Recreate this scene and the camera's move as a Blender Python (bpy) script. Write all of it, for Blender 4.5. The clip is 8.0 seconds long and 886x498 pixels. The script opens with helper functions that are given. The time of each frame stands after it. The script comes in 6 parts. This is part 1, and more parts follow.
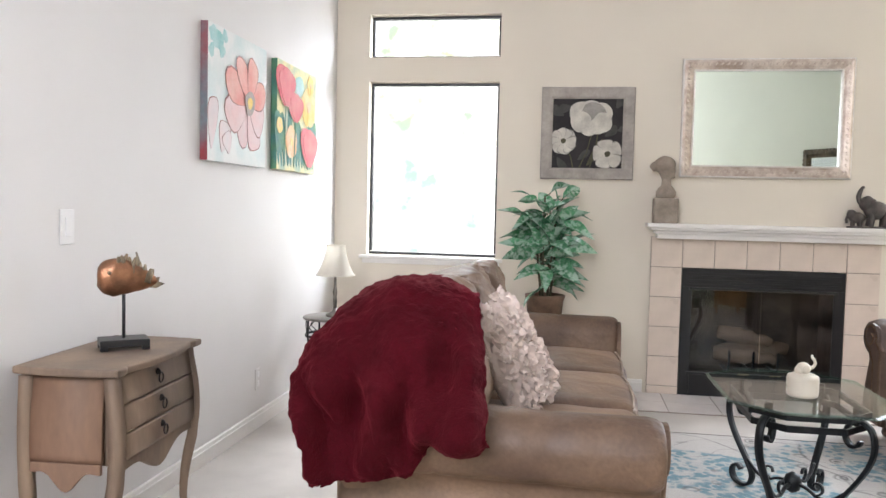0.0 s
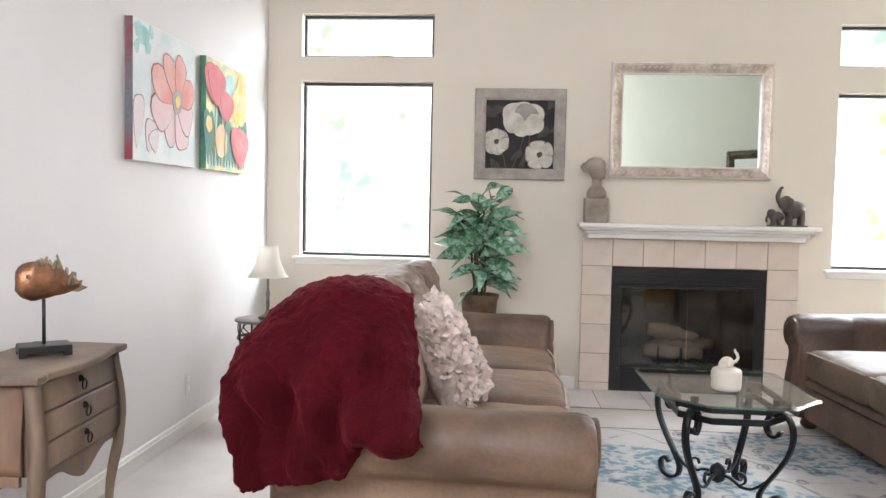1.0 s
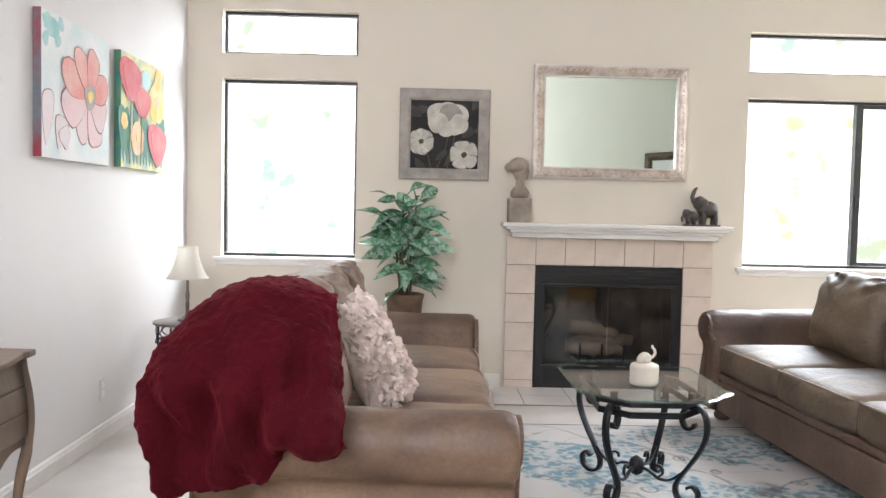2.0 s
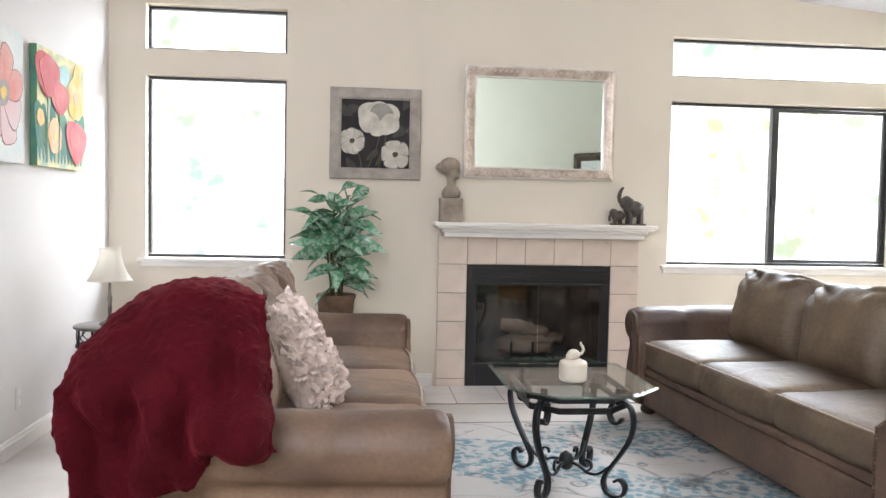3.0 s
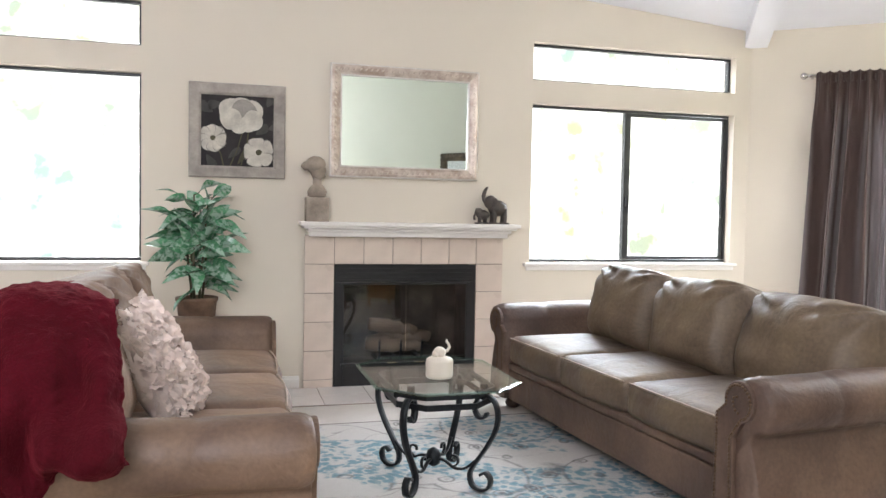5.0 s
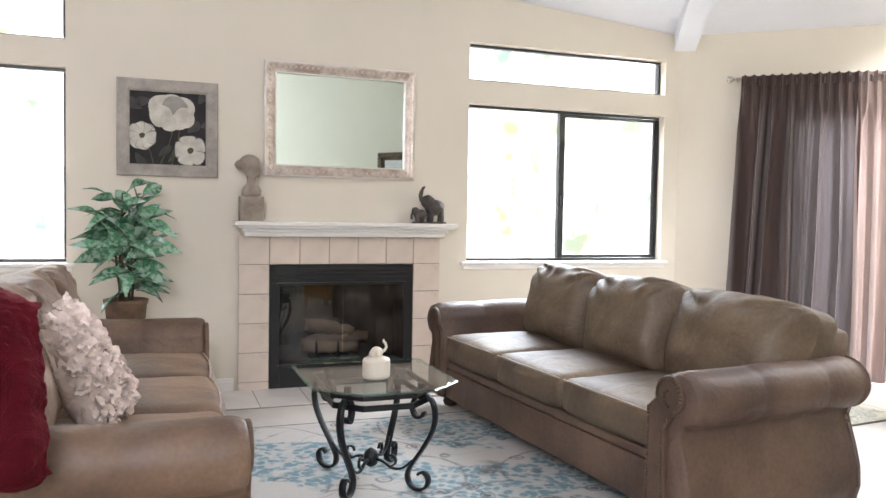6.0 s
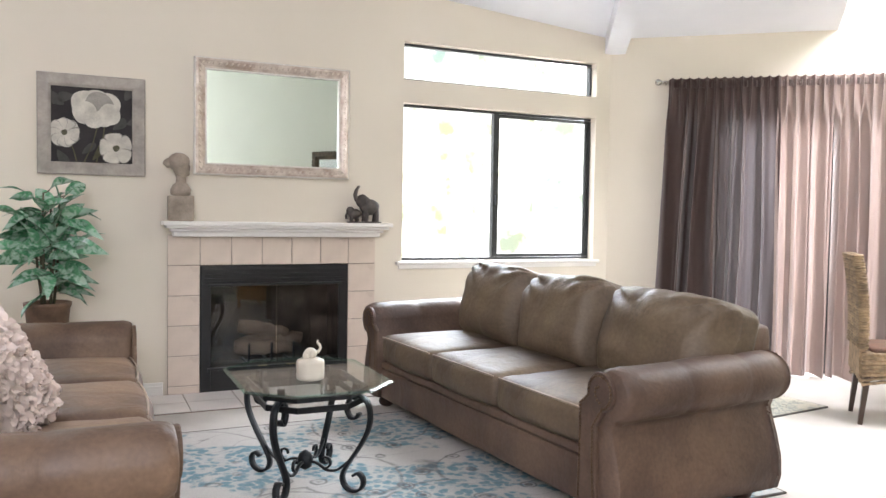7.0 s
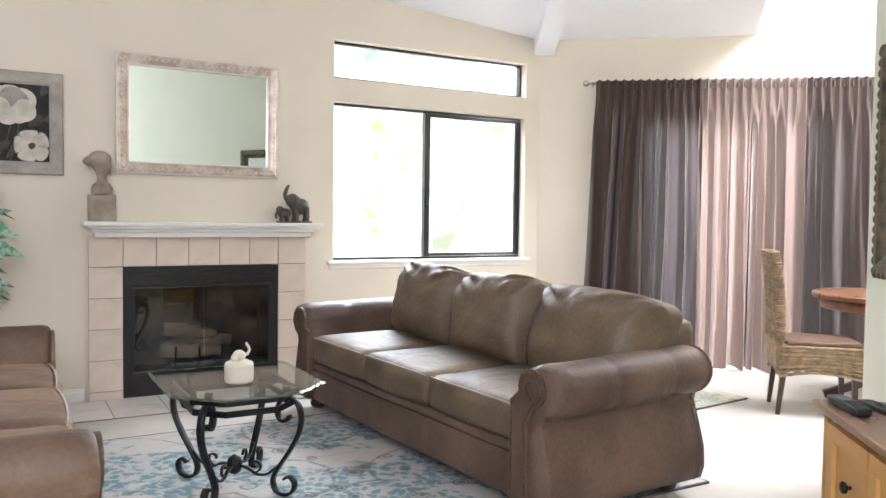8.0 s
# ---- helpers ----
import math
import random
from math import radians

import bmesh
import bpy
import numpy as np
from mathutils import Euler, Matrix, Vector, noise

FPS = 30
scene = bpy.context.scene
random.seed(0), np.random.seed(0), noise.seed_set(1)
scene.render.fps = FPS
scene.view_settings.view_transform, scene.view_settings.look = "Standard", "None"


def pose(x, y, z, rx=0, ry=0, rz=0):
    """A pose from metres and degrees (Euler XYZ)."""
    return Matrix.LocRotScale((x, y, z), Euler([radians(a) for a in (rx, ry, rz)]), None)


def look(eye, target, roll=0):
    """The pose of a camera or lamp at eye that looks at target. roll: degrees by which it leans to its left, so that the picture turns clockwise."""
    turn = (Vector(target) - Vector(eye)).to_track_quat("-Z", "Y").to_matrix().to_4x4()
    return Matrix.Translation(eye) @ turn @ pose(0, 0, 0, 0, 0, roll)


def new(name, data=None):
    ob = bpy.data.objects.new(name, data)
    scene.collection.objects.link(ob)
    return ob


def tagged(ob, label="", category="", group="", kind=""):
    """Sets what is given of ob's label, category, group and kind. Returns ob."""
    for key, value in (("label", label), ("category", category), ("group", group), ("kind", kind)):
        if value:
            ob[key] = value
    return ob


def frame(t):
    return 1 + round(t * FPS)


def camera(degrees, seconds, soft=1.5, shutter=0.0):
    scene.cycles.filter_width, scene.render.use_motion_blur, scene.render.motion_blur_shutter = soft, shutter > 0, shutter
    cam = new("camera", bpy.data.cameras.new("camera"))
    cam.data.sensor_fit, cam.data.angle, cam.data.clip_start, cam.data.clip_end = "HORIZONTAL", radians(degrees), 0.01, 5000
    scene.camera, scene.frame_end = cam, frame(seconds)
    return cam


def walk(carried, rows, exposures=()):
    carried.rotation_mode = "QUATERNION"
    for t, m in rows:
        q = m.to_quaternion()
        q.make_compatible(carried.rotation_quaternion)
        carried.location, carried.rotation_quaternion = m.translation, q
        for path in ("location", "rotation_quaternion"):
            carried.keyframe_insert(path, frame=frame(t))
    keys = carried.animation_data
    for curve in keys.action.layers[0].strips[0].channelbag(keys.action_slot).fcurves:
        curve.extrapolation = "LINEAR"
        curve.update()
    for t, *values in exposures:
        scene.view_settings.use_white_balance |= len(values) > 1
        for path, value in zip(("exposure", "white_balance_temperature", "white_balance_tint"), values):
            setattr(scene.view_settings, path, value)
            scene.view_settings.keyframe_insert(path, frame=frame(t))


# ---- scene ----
cam = camera(59.27, 8.0)
PATH = [
    (0.0, pose(-0.0334, 0.0, 1.235, 86.984, -1.339, 9.140)),
    (0.5, pose(-0.0292, 0.0, 1.235, 87.041, -1.277, 6.782)),
    (1.0, pose(-0.0251, 0.0, 1.235, 87.110, -1.205, 4.406)),
    (1.5, pose(-0.0209, 0.0, 1.235, 87.175, -1.230, 1.669)),
    (3.0, pose(-0.0084, 0.0, 1.235, 87.292, -1.155, -5.938)),
    (3.5, pose(-0.0042, 0.0, 1.235, 87.336, -1.096, -8.189)),
    (4.0, pose(0.0000, 0.0, 1.235, 87.351, -1.094, -10.184)),
    (4.5, pose(0.0042, 0.0, 1.235, 87.394, -1.096, -12.861)),
    (6.0, pose(0.0167, 0.0, 1.235, 87.464, -0.984, -20.059)),
    (6.5, pose(0.0209, 0.0, 1.235, 87.482, -0.963, -22.159)),
    (7.0, pose(0.0251, 0.0, 1.235, 87.512, -0.948, -24.746)),
    (7.5, pose(0.0292, 0.0, 1.235, 87.512, -0.841, -27.357)),
    (8.0, pose(0.0334, 0.0, 1.235, 87.534, -0.796, -29.689)),
]
walk(cam, PATH)

# ---- world and large lights ----
world = bpy.data.worlds.new("sky")
world.use_nodes = True
scene.world = world
sky = world.node_tree.nodes.new("ShaderNodeTexSky")
sky.sky_type, sky.sun_disc = "NISHITA", False
sky.sun_elevation, sky.sun_rotation = radians(48), radians(40)
world.node_tree.links.new(sky.outputs[0], world.node_tree.nodes["Background"].inputs[0])
world.node_tree.nodes["Background"].inputs[1].default_value = 0.1


def area_lamp(name, eye, target, sx, sy, watts, colour):
    data = bpy.data.lights.new(name, "AREA")
    data.shape, data.size, data.size_y, data.energy, data.color = "RECTANGLE", sx, sy, watts, colour
    ob = new(name, data)
    ob.matrix_world = look(eye, target)
    return ob


# daylight from outside the right-hand window, the left-hand window and the dining skylight; the last lamp is a fill
# added behind the camera
area_lamp("sky_light_right", (5.9, 7.4, 2.6), (-0.6, 2.6, 0.7), 2.4, 2.4, 400, (0.89, 0.91, 1.0))
area_lamp("sky_light_high_right", (4.3, 7.7, 4.1), (2.1, 3.4, 0.4), 3.2, 2.0, 760, (0.79, 0.88, 1.0))
area_lamp("sky_light_high_left", (-0.9, 7.7, 4.1), (-0.6, 3.2, 0.4), 1.8, 1.8, 400, (0.87, 0.92, 1.0))
area_lamp("sky_light_left", (0.35, 7.5, 2.2), (-1.6, 3.6, 1.5), 1.5, 2.0, 100, (0.90, 0.92, 1.0))
area_lamp("skylight", (5.2, 2.2, 4.05), (5.2, 2.3, 0.0), 2.2, 2.2, 240, (0.94, 0.94, 1.0))
area_lamp("rear_window_light", (-0.35, -1.1, 2.3), (1.8, 4.0, 1.9), 2.2, 1.2, 128, (0.92, 0.91, 1.0))
scene.view_settings.exposure = 0.56

# ---- materials ----


def lin(r, g, b):
    """Linear colour from 0-255 display values."""
    return tuple((c / 255 / 12.92 if c < 10 else ((c / 255 + 0.055) / 1.055) ** 2.4) for c in (r, g, b)) + (1.0,)


def mat(name, col, rough=0.6, var=0.12, scale=6.0, fine=60.0, bump=0.15, metal=0.0, col2=None, mix=0.0, spec=0.5, rvar=0.1, sheen=0.0, piece=0.0, stretch=(1, 1, 1), dist=0.002, crease=0.0, crease_scale=7.0):
    """A surface with broad blotches, fine grain, uneven gloss and relief."""
    m = bpy.data.materials.new(name)
    m.use_nodes = True
    nt = m.node_tree
    N, L = nt.nodes, nt.links
    p = N["Principled BSDF"]
    p.inputs["Metallic"].default_value = metal
    p.inputs["Specular IOR Level"].default_value = spec
    if sheen:
        p.inputs["Sheen Weight"].default_value = sheen
        p.inputs["Sheen Roughness"].default_value = 0.4
    tc = N.new("ShaderNodeTexCoord")
    mp = N.new("ShaderNodeMapping")
    mp.inputs["Scale"].default_value = stretch
    L.new(tc.outputs["Object"], mp.inputs[0])
    big, small = N.new("ShaderNodeTexNoise"), N.new("ShaderNodeTexNoise")
    for n, s, d in ((big, scale, 5), (small, fine, 3)):
        n.inputs["Scale"].default_value, n.inputs["Detail"].default_value = s, d
        L.new(mp.outputs[0], n.inputs["Vector"])
    other = col2 if col2 else tuple(max(0, c * (1 - 2.2 * var)) for c in col[:3]) + (1,)
    ramp = N.new("ShaderNodeValToRGB")
    ramp.color_ramp.elements[0].position, ramp.color_ramp.elements[1].position = 0.32 - mix, 0.66 - mix
    ramp.color_ramp.elements[0].color, ramp.color_ramp.elements[1].color = other, col
    L.new(big.outputs[0], ramp.inputs[0])
    mul = N.new("ShaderNodeMix")
    mul.data_type, mul.blend_type = "RGBA", "MULTIPLY"
    mul.inputs["Factor"].default_value = 1.0
    r2 = N.new("ShaderNodeMapRange")
    r2.inputs["To Min"].default_value, r2.inputs["To Max"].default_value = 1 - 1.2 * var, 1 + 0.6 * var
    L.new(small.outputs[0], r2.inputs[0])
    L.new(ramp.outputs[0], mul.inputs["A"])
    L.new(r2.outputs[0], mul.inputs["B"])
    last = mul.outputs["Result"]
    if piece:
        oi = N.new("ShaderNodeObjectInfo")
        hsv = N.new("ShaderNodeHueSaturation")
        r3 = N.new("ShaderNodeMapRange")
        r3.inputs["To Min"].default_value, r3.inputs["To Max"].default_value = 1 - piece, 1 + piece
        L.new(oi.outputs["Random"], r3.inputs[0])
        L.new(r3.outputs[0], hsv.inputs["Value"])
        L.new(last, hsv.inputs["Color"])
        last = hsv.outputs[0]
    L.new(last, p.inputs["Base Color"])
    r4 = N.new("ShaderNodeMapRange")
    r4.inputs["To Min"].default_value, r4.inputs["To Max"].default_value = max(0.02, rough - rvar), min(1, rough + rvar)
    L.new(big.outputs[0], r4.inputs[0])
    L.new(r4.outputs[0], p.inputs["Roughness"])
    if bump:
        b = N.new("ShaderNodeBump")
        b.inputs["Strength"].default_value, b.inputs["Distance"].default_value = bump, dist
        L.new(small.outputs[0], b.inputs["Height"])
        L.new(b.outputs[0], p.inputs["Normal"])
        if crease:
            cn, cb = N.new("ShaderNodeTexNoise"), N.new("ShaderNodeBump")
            cn.inputs["Scale"].default_value, cn.inputs["Detail"].default_value, cn.inputs["Distortion"].default_value = crease_scale, 4, 1.2
            L.new(tc.outputs["Object"], cn.inputs["Vector"])
            cb.inputs["Strength"].default_value, cb.inputs["Distance"].default_value = crease, 0.03
            L.new(cn.outputs[0], cb.inputs["Height"])
            L.new(cb.outputs[0], b.inputs["Normal"])
    return m


WALL = mat("cream_wall_paint", (0.745, 0.677, 0.572, 1), 0.7, 0.02, 1.5, 220, 0.12)
# left wall: paler and less yellow than WALL
WALL_L = mat("pale_wall_paint", (0.72, 0.70, 0.68, 1), 0.65, 0.02, 1.5, 220, 0.12)
WALL_Y = mat("pale_yellow_wall_paint", (0.74, 0.75, 0.63, 1), 0.7, 0.02, 1.5, 220, 0.12)
CEIL = mat("white_ceiling_paint", (0.85, 0.865, 0.92, 1), 0.8, 0.02, 2, 150, 0.15)
TRIM = mat("white_trim_paint", (0.86, 0.83, 0.79, 1), 0.4, 0.03, 5, 90, 0.05)
CARPET = mat("beige_carpet", (0.61, 0.565, 0.515, 1), 0.95, 0.08, 3, 350, 0.6, sheen=0.2)
FRAME = mat("black_aluminium", (0.025, 0.027, 0.03, 1), 0.35, 0.1, 10, 100, 0.05)
TILE = mat("ivory_glazed_tile", (0.7, 0.59, 0.5, 1), 0.3, 0.04, 9, 120, 0.05, piece=0.035)
GROUT = mat("brown_grout", (0.3, 0.24, 0.19, 1), 0.9, 0.1, 20, 200, 0.3)
LEATHER = mat("brown_suede_leather", (0.180, 0.128, 0.077, 1), 0.53, 0.34, 2.2, 60, 0.5, rvar=0.14, col2=(0.066, 0.043, 0.031, 1), crease=0.35, crease_scale=6)
LEATHER2 = mat("tan_brown_suede", (0.250, 0.158, 0.098, 1), 0.54, 0.26, 2.2, 70, 0.45, rvar=0.12, col2=(0.092, 0.054, 0.036, 1), crease=0.35, crease_scale=6)
HIDE = mat("reddish_brown_leather", (0.176, 0.111, 0.075, 1), 0.54, 0.32, 2.6, 60, 0.45, rvar=0.14, col2=(0.066, 0.039, 0.030, 1), crease=0.3, crease_scale=6)
DARKWOOD = mat("dark_wood", (0.05, 0.025, 0.015, 1), 0.35, 0.2, 12, 80, 0.1, stretch=(1, 1, 6))
BLACK = mat("black_metal", (0.012, 0.012, 0.013, 1), 0.4, 0.1, 15, 90, 0.05)
IRON = mat("wrought_iron", (0.022, 0.025, 0.028, 1), 0.42, 0.2, 18, 120, 0.25, metal=0.6)


def glass_pane(name, gloss=0.07, rough=0.0, tint=(1, 1, 1, 1)):
    m = bpy.data.materials.new(name)
    m.use_nodes = True
    N, L = m.node_tree.nodes, m.node_tree.links
    N.remove(N["Principled BSDF"])
    t, g, mx = N.new("ShaderNodeBsdfTransparent"), N.new("ShaderNodeBsdfGlossy"), N.new("ShaderNodeMixShader")
    t.inputs[0].default_value = tint
    g.inputs["Roughness"].default_value = rough
    lw, pw, ad = N.new("ShaderNodeLayerWeight"), N.new("ShaderNodeMath"), N.new("ShaderNodeMath")
    lw.inputs[0].default_value = 0.5
    pw.operation, ad.operation = "POWER", "MULTIPLY_ADD"
    pw.inputs[1].default_value = 4.0
    ad.inputs[1].default_value, ad.inputs[2].default_value = 0.55, gloss * 0.5
    L.new(lw.outputs["Facing"], pw.inputs[0])
    L.new(pw.outputs[0], ad.inputs[0])
    L.new(ad.outputs[0], mx.inputs[0])
    L.new(t.outputs[0], mx.inputs[1])
    L.new(g.outputs[0], mx.inputs[2])
    L.new(mx.outputs[0], N["Material Output"].inputs[0])
    return m


PANE = glass_pane("window_glass")


def backdrop_mat():
    m = bpy.data.materials.new("bright_garden")
    m.use_nodes = True
    N, L = m.node_tree.nodes, m.node_tree.links
    N.remove(N["Principled BSDF"])
    e = N.new("ShaderNodeEmission")
    tc = N.new("ShaderNodeTexCoord")
    n1, n2 = N.new("ShaderNodeTexNoise"), N.new("ShaderNodeTexNoise")
    n1.inputs["Scale"].default_value, n1.inputs["Detail"].default_value = 2.0, 9
    n2.inputs["Scale"].default_value, n2.inputs["Detail"].default_value = 0.35, 2
    L.new(tc.outputs["Object"], n1.inputs["Vector"])
    L.new(tc.outputs["Object"], n2.inputs["Vector"])
    hue = N.new("ShaderNodeValToRGB")
    hue.color_ramp.elements[0].position, hue.color_ramp.elements[1].position = 0.42, 0.6
    hue.color_ramp.elements[0].color, hue.color_ramp.elements[1].color = (0.95, 1.25, 1.15, 1), (1.2, 1.25, 0.8, 1)
    L.new(n2.outputs[0], hue.inputs[0])
    mask = N.new("ShaderNodeValToRGB")
    mask.color_ramp.elements[0].position, mask.color_ramp.elements[1].position = 0.36, 0.60
    L.new(n1.outputs[0], mask.inputs[0])
    mx = N.new("ShaderNodeMix")
    mx.data_type = "RGBA"
    L.new(mask.outputs[0], mx.inputs["Factor"])
    L.new(hue.outputs[0], mx.inputs["A"])
    mx.inputs["B"].default_value = (4.2, 4.2, 4.2, 1)
    L.new(mx.outputs["Result"], e.inputs[0])
    e.inputs[1].default_value = 0.56
    L.new(e.outputs[0], N["Material Output"].inputs[0])
    return m


GARDEN = backdrop_mat()

# ---- mesh helpers ----


def thing(name, label, category, m=None, group="", kind=""):
    """An empty at a thing's base, which parents its parts."""
    ob = new(name)
    ob.matrix_world = m if m else Matrix()
    return tagged(ob, label, category, group, kind)


def part(name, bm, material, parent=None, label="", smooth=False, m=None):
    me = bpy.data.meshes.new(name)
    bm.to_mesh(me)
    bm.free()
    me.materials.append(material)
    if smooth:
        me.shade_smooth()
    ob = new(name, me)
    ob.parent = parent
    if m is not None:
        ob.matrix_local = m
    if label:
        ob["label"] = label
    return ob


def again(ob, m, name=None):
    """Another part on the same mesh, under the same parent."""
    o = new(name or ob.name.split(".")[0], ob.data)
    o.parent = ob.parent
    o.matrix_local = m
    return o


def add_box(bm, x0, x1, y0, y1, z0, z1, bevel=0.0, m=None):
    vs = [bm.verts.new((x, y, z)) for x in (x0, x1) for y in (y0, y1) for z in (z0, z1)]
    fs = [bm.faces.new([vs[i] for i in f]) for f in ((0, 1, 3, 2), (4, 6, 7, 5), (0, 4, 5, 1), (2, 3, 7, 6), (0, 2, 6, 4), (1, 5, 7, 3))]
    if m is not None:
        bmesh.ops.transform(bm, matrix=m, verts=vs)
    if bevel:
        es = {e for f in fs for e in f.edges}
        bmesh.ops.bevel(bm, geom=list(es), offset=bevel, segments=2, affect="EDGES", profile=0.5)
    return vs


def box(x0, x1, y0, y1, z0, z1, bevel=0.0, m=None):
    bm = bmesh.new()
    add_box(bm, x0, x1, y0, y1, z0, z1, bevel, m)
    return bm


def rbox(sx, sy, sz, r, cuts=9, puff=0.0, wrinkle=0.0, wscale=4.0, seed=0.0, sag=0.0):
    """A soft box centred on its own middle: rounded edges, swollen faces, wrinkles."""
    bm = bmesh.new()
    bmesh.ops.create_cube(bm, size=2)
    bmesh.ops.subdivide_edges(bm, edges=bm.edges[:], cuts=cuts, use_grid_fill=True)
    for v in bm.verts:
        c = Vector([math.copysign(1 - (1 - abs(a)) ** 1.4, a) for a in v.co])
        half = Vector((sx / 2, sy / 2, sz / 2))
        p = Vector([c[i] * half[i] for i in range(3)])
        q = Vector([max(-half[i] + r, min(half[i] - r, p[i])) for i in range(3)])
        d = p - q
        if d.length > 1e-6:
            p = q + d.normalized() * r
        u, w, t = (p[i] / half[i] for i in range(3))
        p.z += puff * math.copysign(max(0, 1 - u * u) * max(0, 1 - w * w), t) * abs(t)
        p.z -= sag * max(0, 1 - u * u) * max(0, 1 - w * w)
        p.y += 0.35 * puff * math.copysign(max(0, 1 - u * u) * max(0, 1 - t * t), w) * abs(w)
        if wrinkle:
            k = p * wscale + Vector((seed, seed * 1.7, 0))
            p += wrinkle * noise.noise_vector(k) + 0.4 * wrinkle * noise.noise_vector(k * 3.1)
        v.co = p
    return bm


def sweep(path, w, t, closed=False, up=(0, 0, 1), taper=None, round_n=0):
    """A bar of section w x t (or round, with round_n sides) along a path."""
    bm = bmesh.new()
    pts = [Vector(p) for p in path]
    n = len(pts)
    rings, side = [], None
    for i, p in enumerate(pts):
        a = pts[i - 1] if i or closed else pts[0]
        b = pts[(i + 1) % n] if i < n - 1 or closed else pts[-1]
        d = (b - a).normalized()
        if side is None:
            side = d.cross(Vector(up))
            if side.length < 1e-4:
                side = d.cross(Vector((1, 0, 0.01)))
        side = (side - d * side.dot(d)).normalized()
        nrm = side.cross(d)
        k = taper(i / max(1, n - 1)) if taper else 1.0
        if round_n:
            ring = [p + (side * math.cos(2 * math.pi * j / round_n) * w + nrm * math.sin(2 * math.pi * j / round_n) * t) * 0.5 * k for j in range(round_n)]
        else:
            ring = [p + (side * sx * w + nrm * sy * t) * 0.5 * k for sx, sy in ((-1, -1), (1, -1), (1, 1), (-1, 1))]
        rings.append([bm.verts.new(q) for q in ring])
    m = len(rings[0])
    for i in range(n if closed else n - 1):
        r, s = rings[i], rings[(i + 1) % n]
        for j in range(m):
            bm.faces.new((r[j], r[(j + 1) % m], s[(j + 1) % m], s[j]))
    if not closed:
        bm.faces.new(list(reversed(rings[0])))
        bm.faces.new(rings[-1])
    return bm


def lathe(profile, n=24, squash=1.0):
    """A turned form from (radius, height) pairs."""
    bm = bmesh.new()
    rings = [[bm.verts.new((r * math.cos(2 * math.pi * j / n), squash * r * math.sin(2 * math.pi * j / n), z)) for j in range(n)] for r, z in profile]
    for a, b in zip(rings, rings[1:]):
        for j in range(n):
            bm.faces.new((a[j], a[(j + 1) % n], b[(j + 1) % n], b[j]))
    bm.faces.new(list(reversed(rings[0])))
    bm.faces.new(rings[-1])
    return bm


def prism(outline, depth, bevel=0.0):
    """An outline in x and z, given a depth along y."""
    bm = bmesh.new()
    f = bm.faces.new([bm.verts.new((x, 0, z)) for x, z in outline])
    ext = bmesh.ops.extrude_face_region(bm, geom=[f])
    bmesh.ops.translate(bm, verts=[v for v in ext["geom"] if isinstance(v, bmesh.types.BMVert)], vec=(0, depth, 0))
    bmesh.ops.recalc_face_normals(bm, faces=bm.faces[:])
    if bevel:
        es = [e for e in bm.edges if len({round(v.co.y, 5) for v in e.verts}) == 1]
        bmesh.ops.bevel(bm, geom=es, offset=bevel, segments=2, affect="EDGES", profile=0.5)
    return bm


def join(bm, other, m=None):
    """Adds one mesh to another."""
    me = bpy.data.meshes.new("joined")
    if m is not None:
        bmesh.ops.transform(other, matrix=m, verts=other.verts[:])
    other.to_mesh(me)
    other.free()
    bm.from_mesh(me)
    bpy.data.meshes.remove(me)
    return bm


def structure(name, bm, material, label, category, smooth=False):
    return tagged(part(name, bm, material, None, "", smooth), label, category, "", "structure")


# ---- the room ----
WX, WY = -1.70, 5.44           # left wall, far wall
CX = 4.07                      # where the far wall meets the slanting wall
DIR = Vector((0.7716, -0.6361, 0))   # along the slanting wall
INW = Vector((-0.6361, -0.7716, 0))  # into the room from it


def slant(s, off=0.0, z=0.0):
    return Vector((CX, WY, 0)) + DIR * s + INW * off + Vector((0, 0, z))


def slant_pose(s, off, z):
    """Local x along the slanting wall, local y into the room."""
    m = Matrix((DIR, INW, Vector((0, 0, 1)))).transposed()
    if m.determinant() < 0:
        m = Matrix((-DIR, INW, Vector((0, 0, 1)))).transposed()
    return Matrix.Translation(slant(s, off, z)) @ m.to_4x4()


def ceiling_z(x, y):
    return 2.74 + 0.13 * max(-0.4, (Vector((x, y, 0)) - Vector((CX, WY, 0))).dot(INW))


structure("floor", box(-2.2, 8, -2.0, 7.0, -0.2, 0.0), CARPET, "pale beige short-pile carpet over the whole room", "carpet")


def wall_cells(xs, zs, holes, y0, y1):
    bm = bmesh.new()
    for xa, xb in zip(xs, xs[1:]):
        for za, zb in zip(zs, zs[1:]):
            if not any(h[0] - 1e-6 <= xa and xb <= h[1] + 1e-6 and h[2] - 1e-6 <= za and zb <= h[3] + 1e-6 for h in holes):
                add_box(bm, xa, xb, y0, y1, za, zb)
    bmesh.ops.remove_doubles(bm, verts=bm.verts[:], dist=1e-5)
    return bm


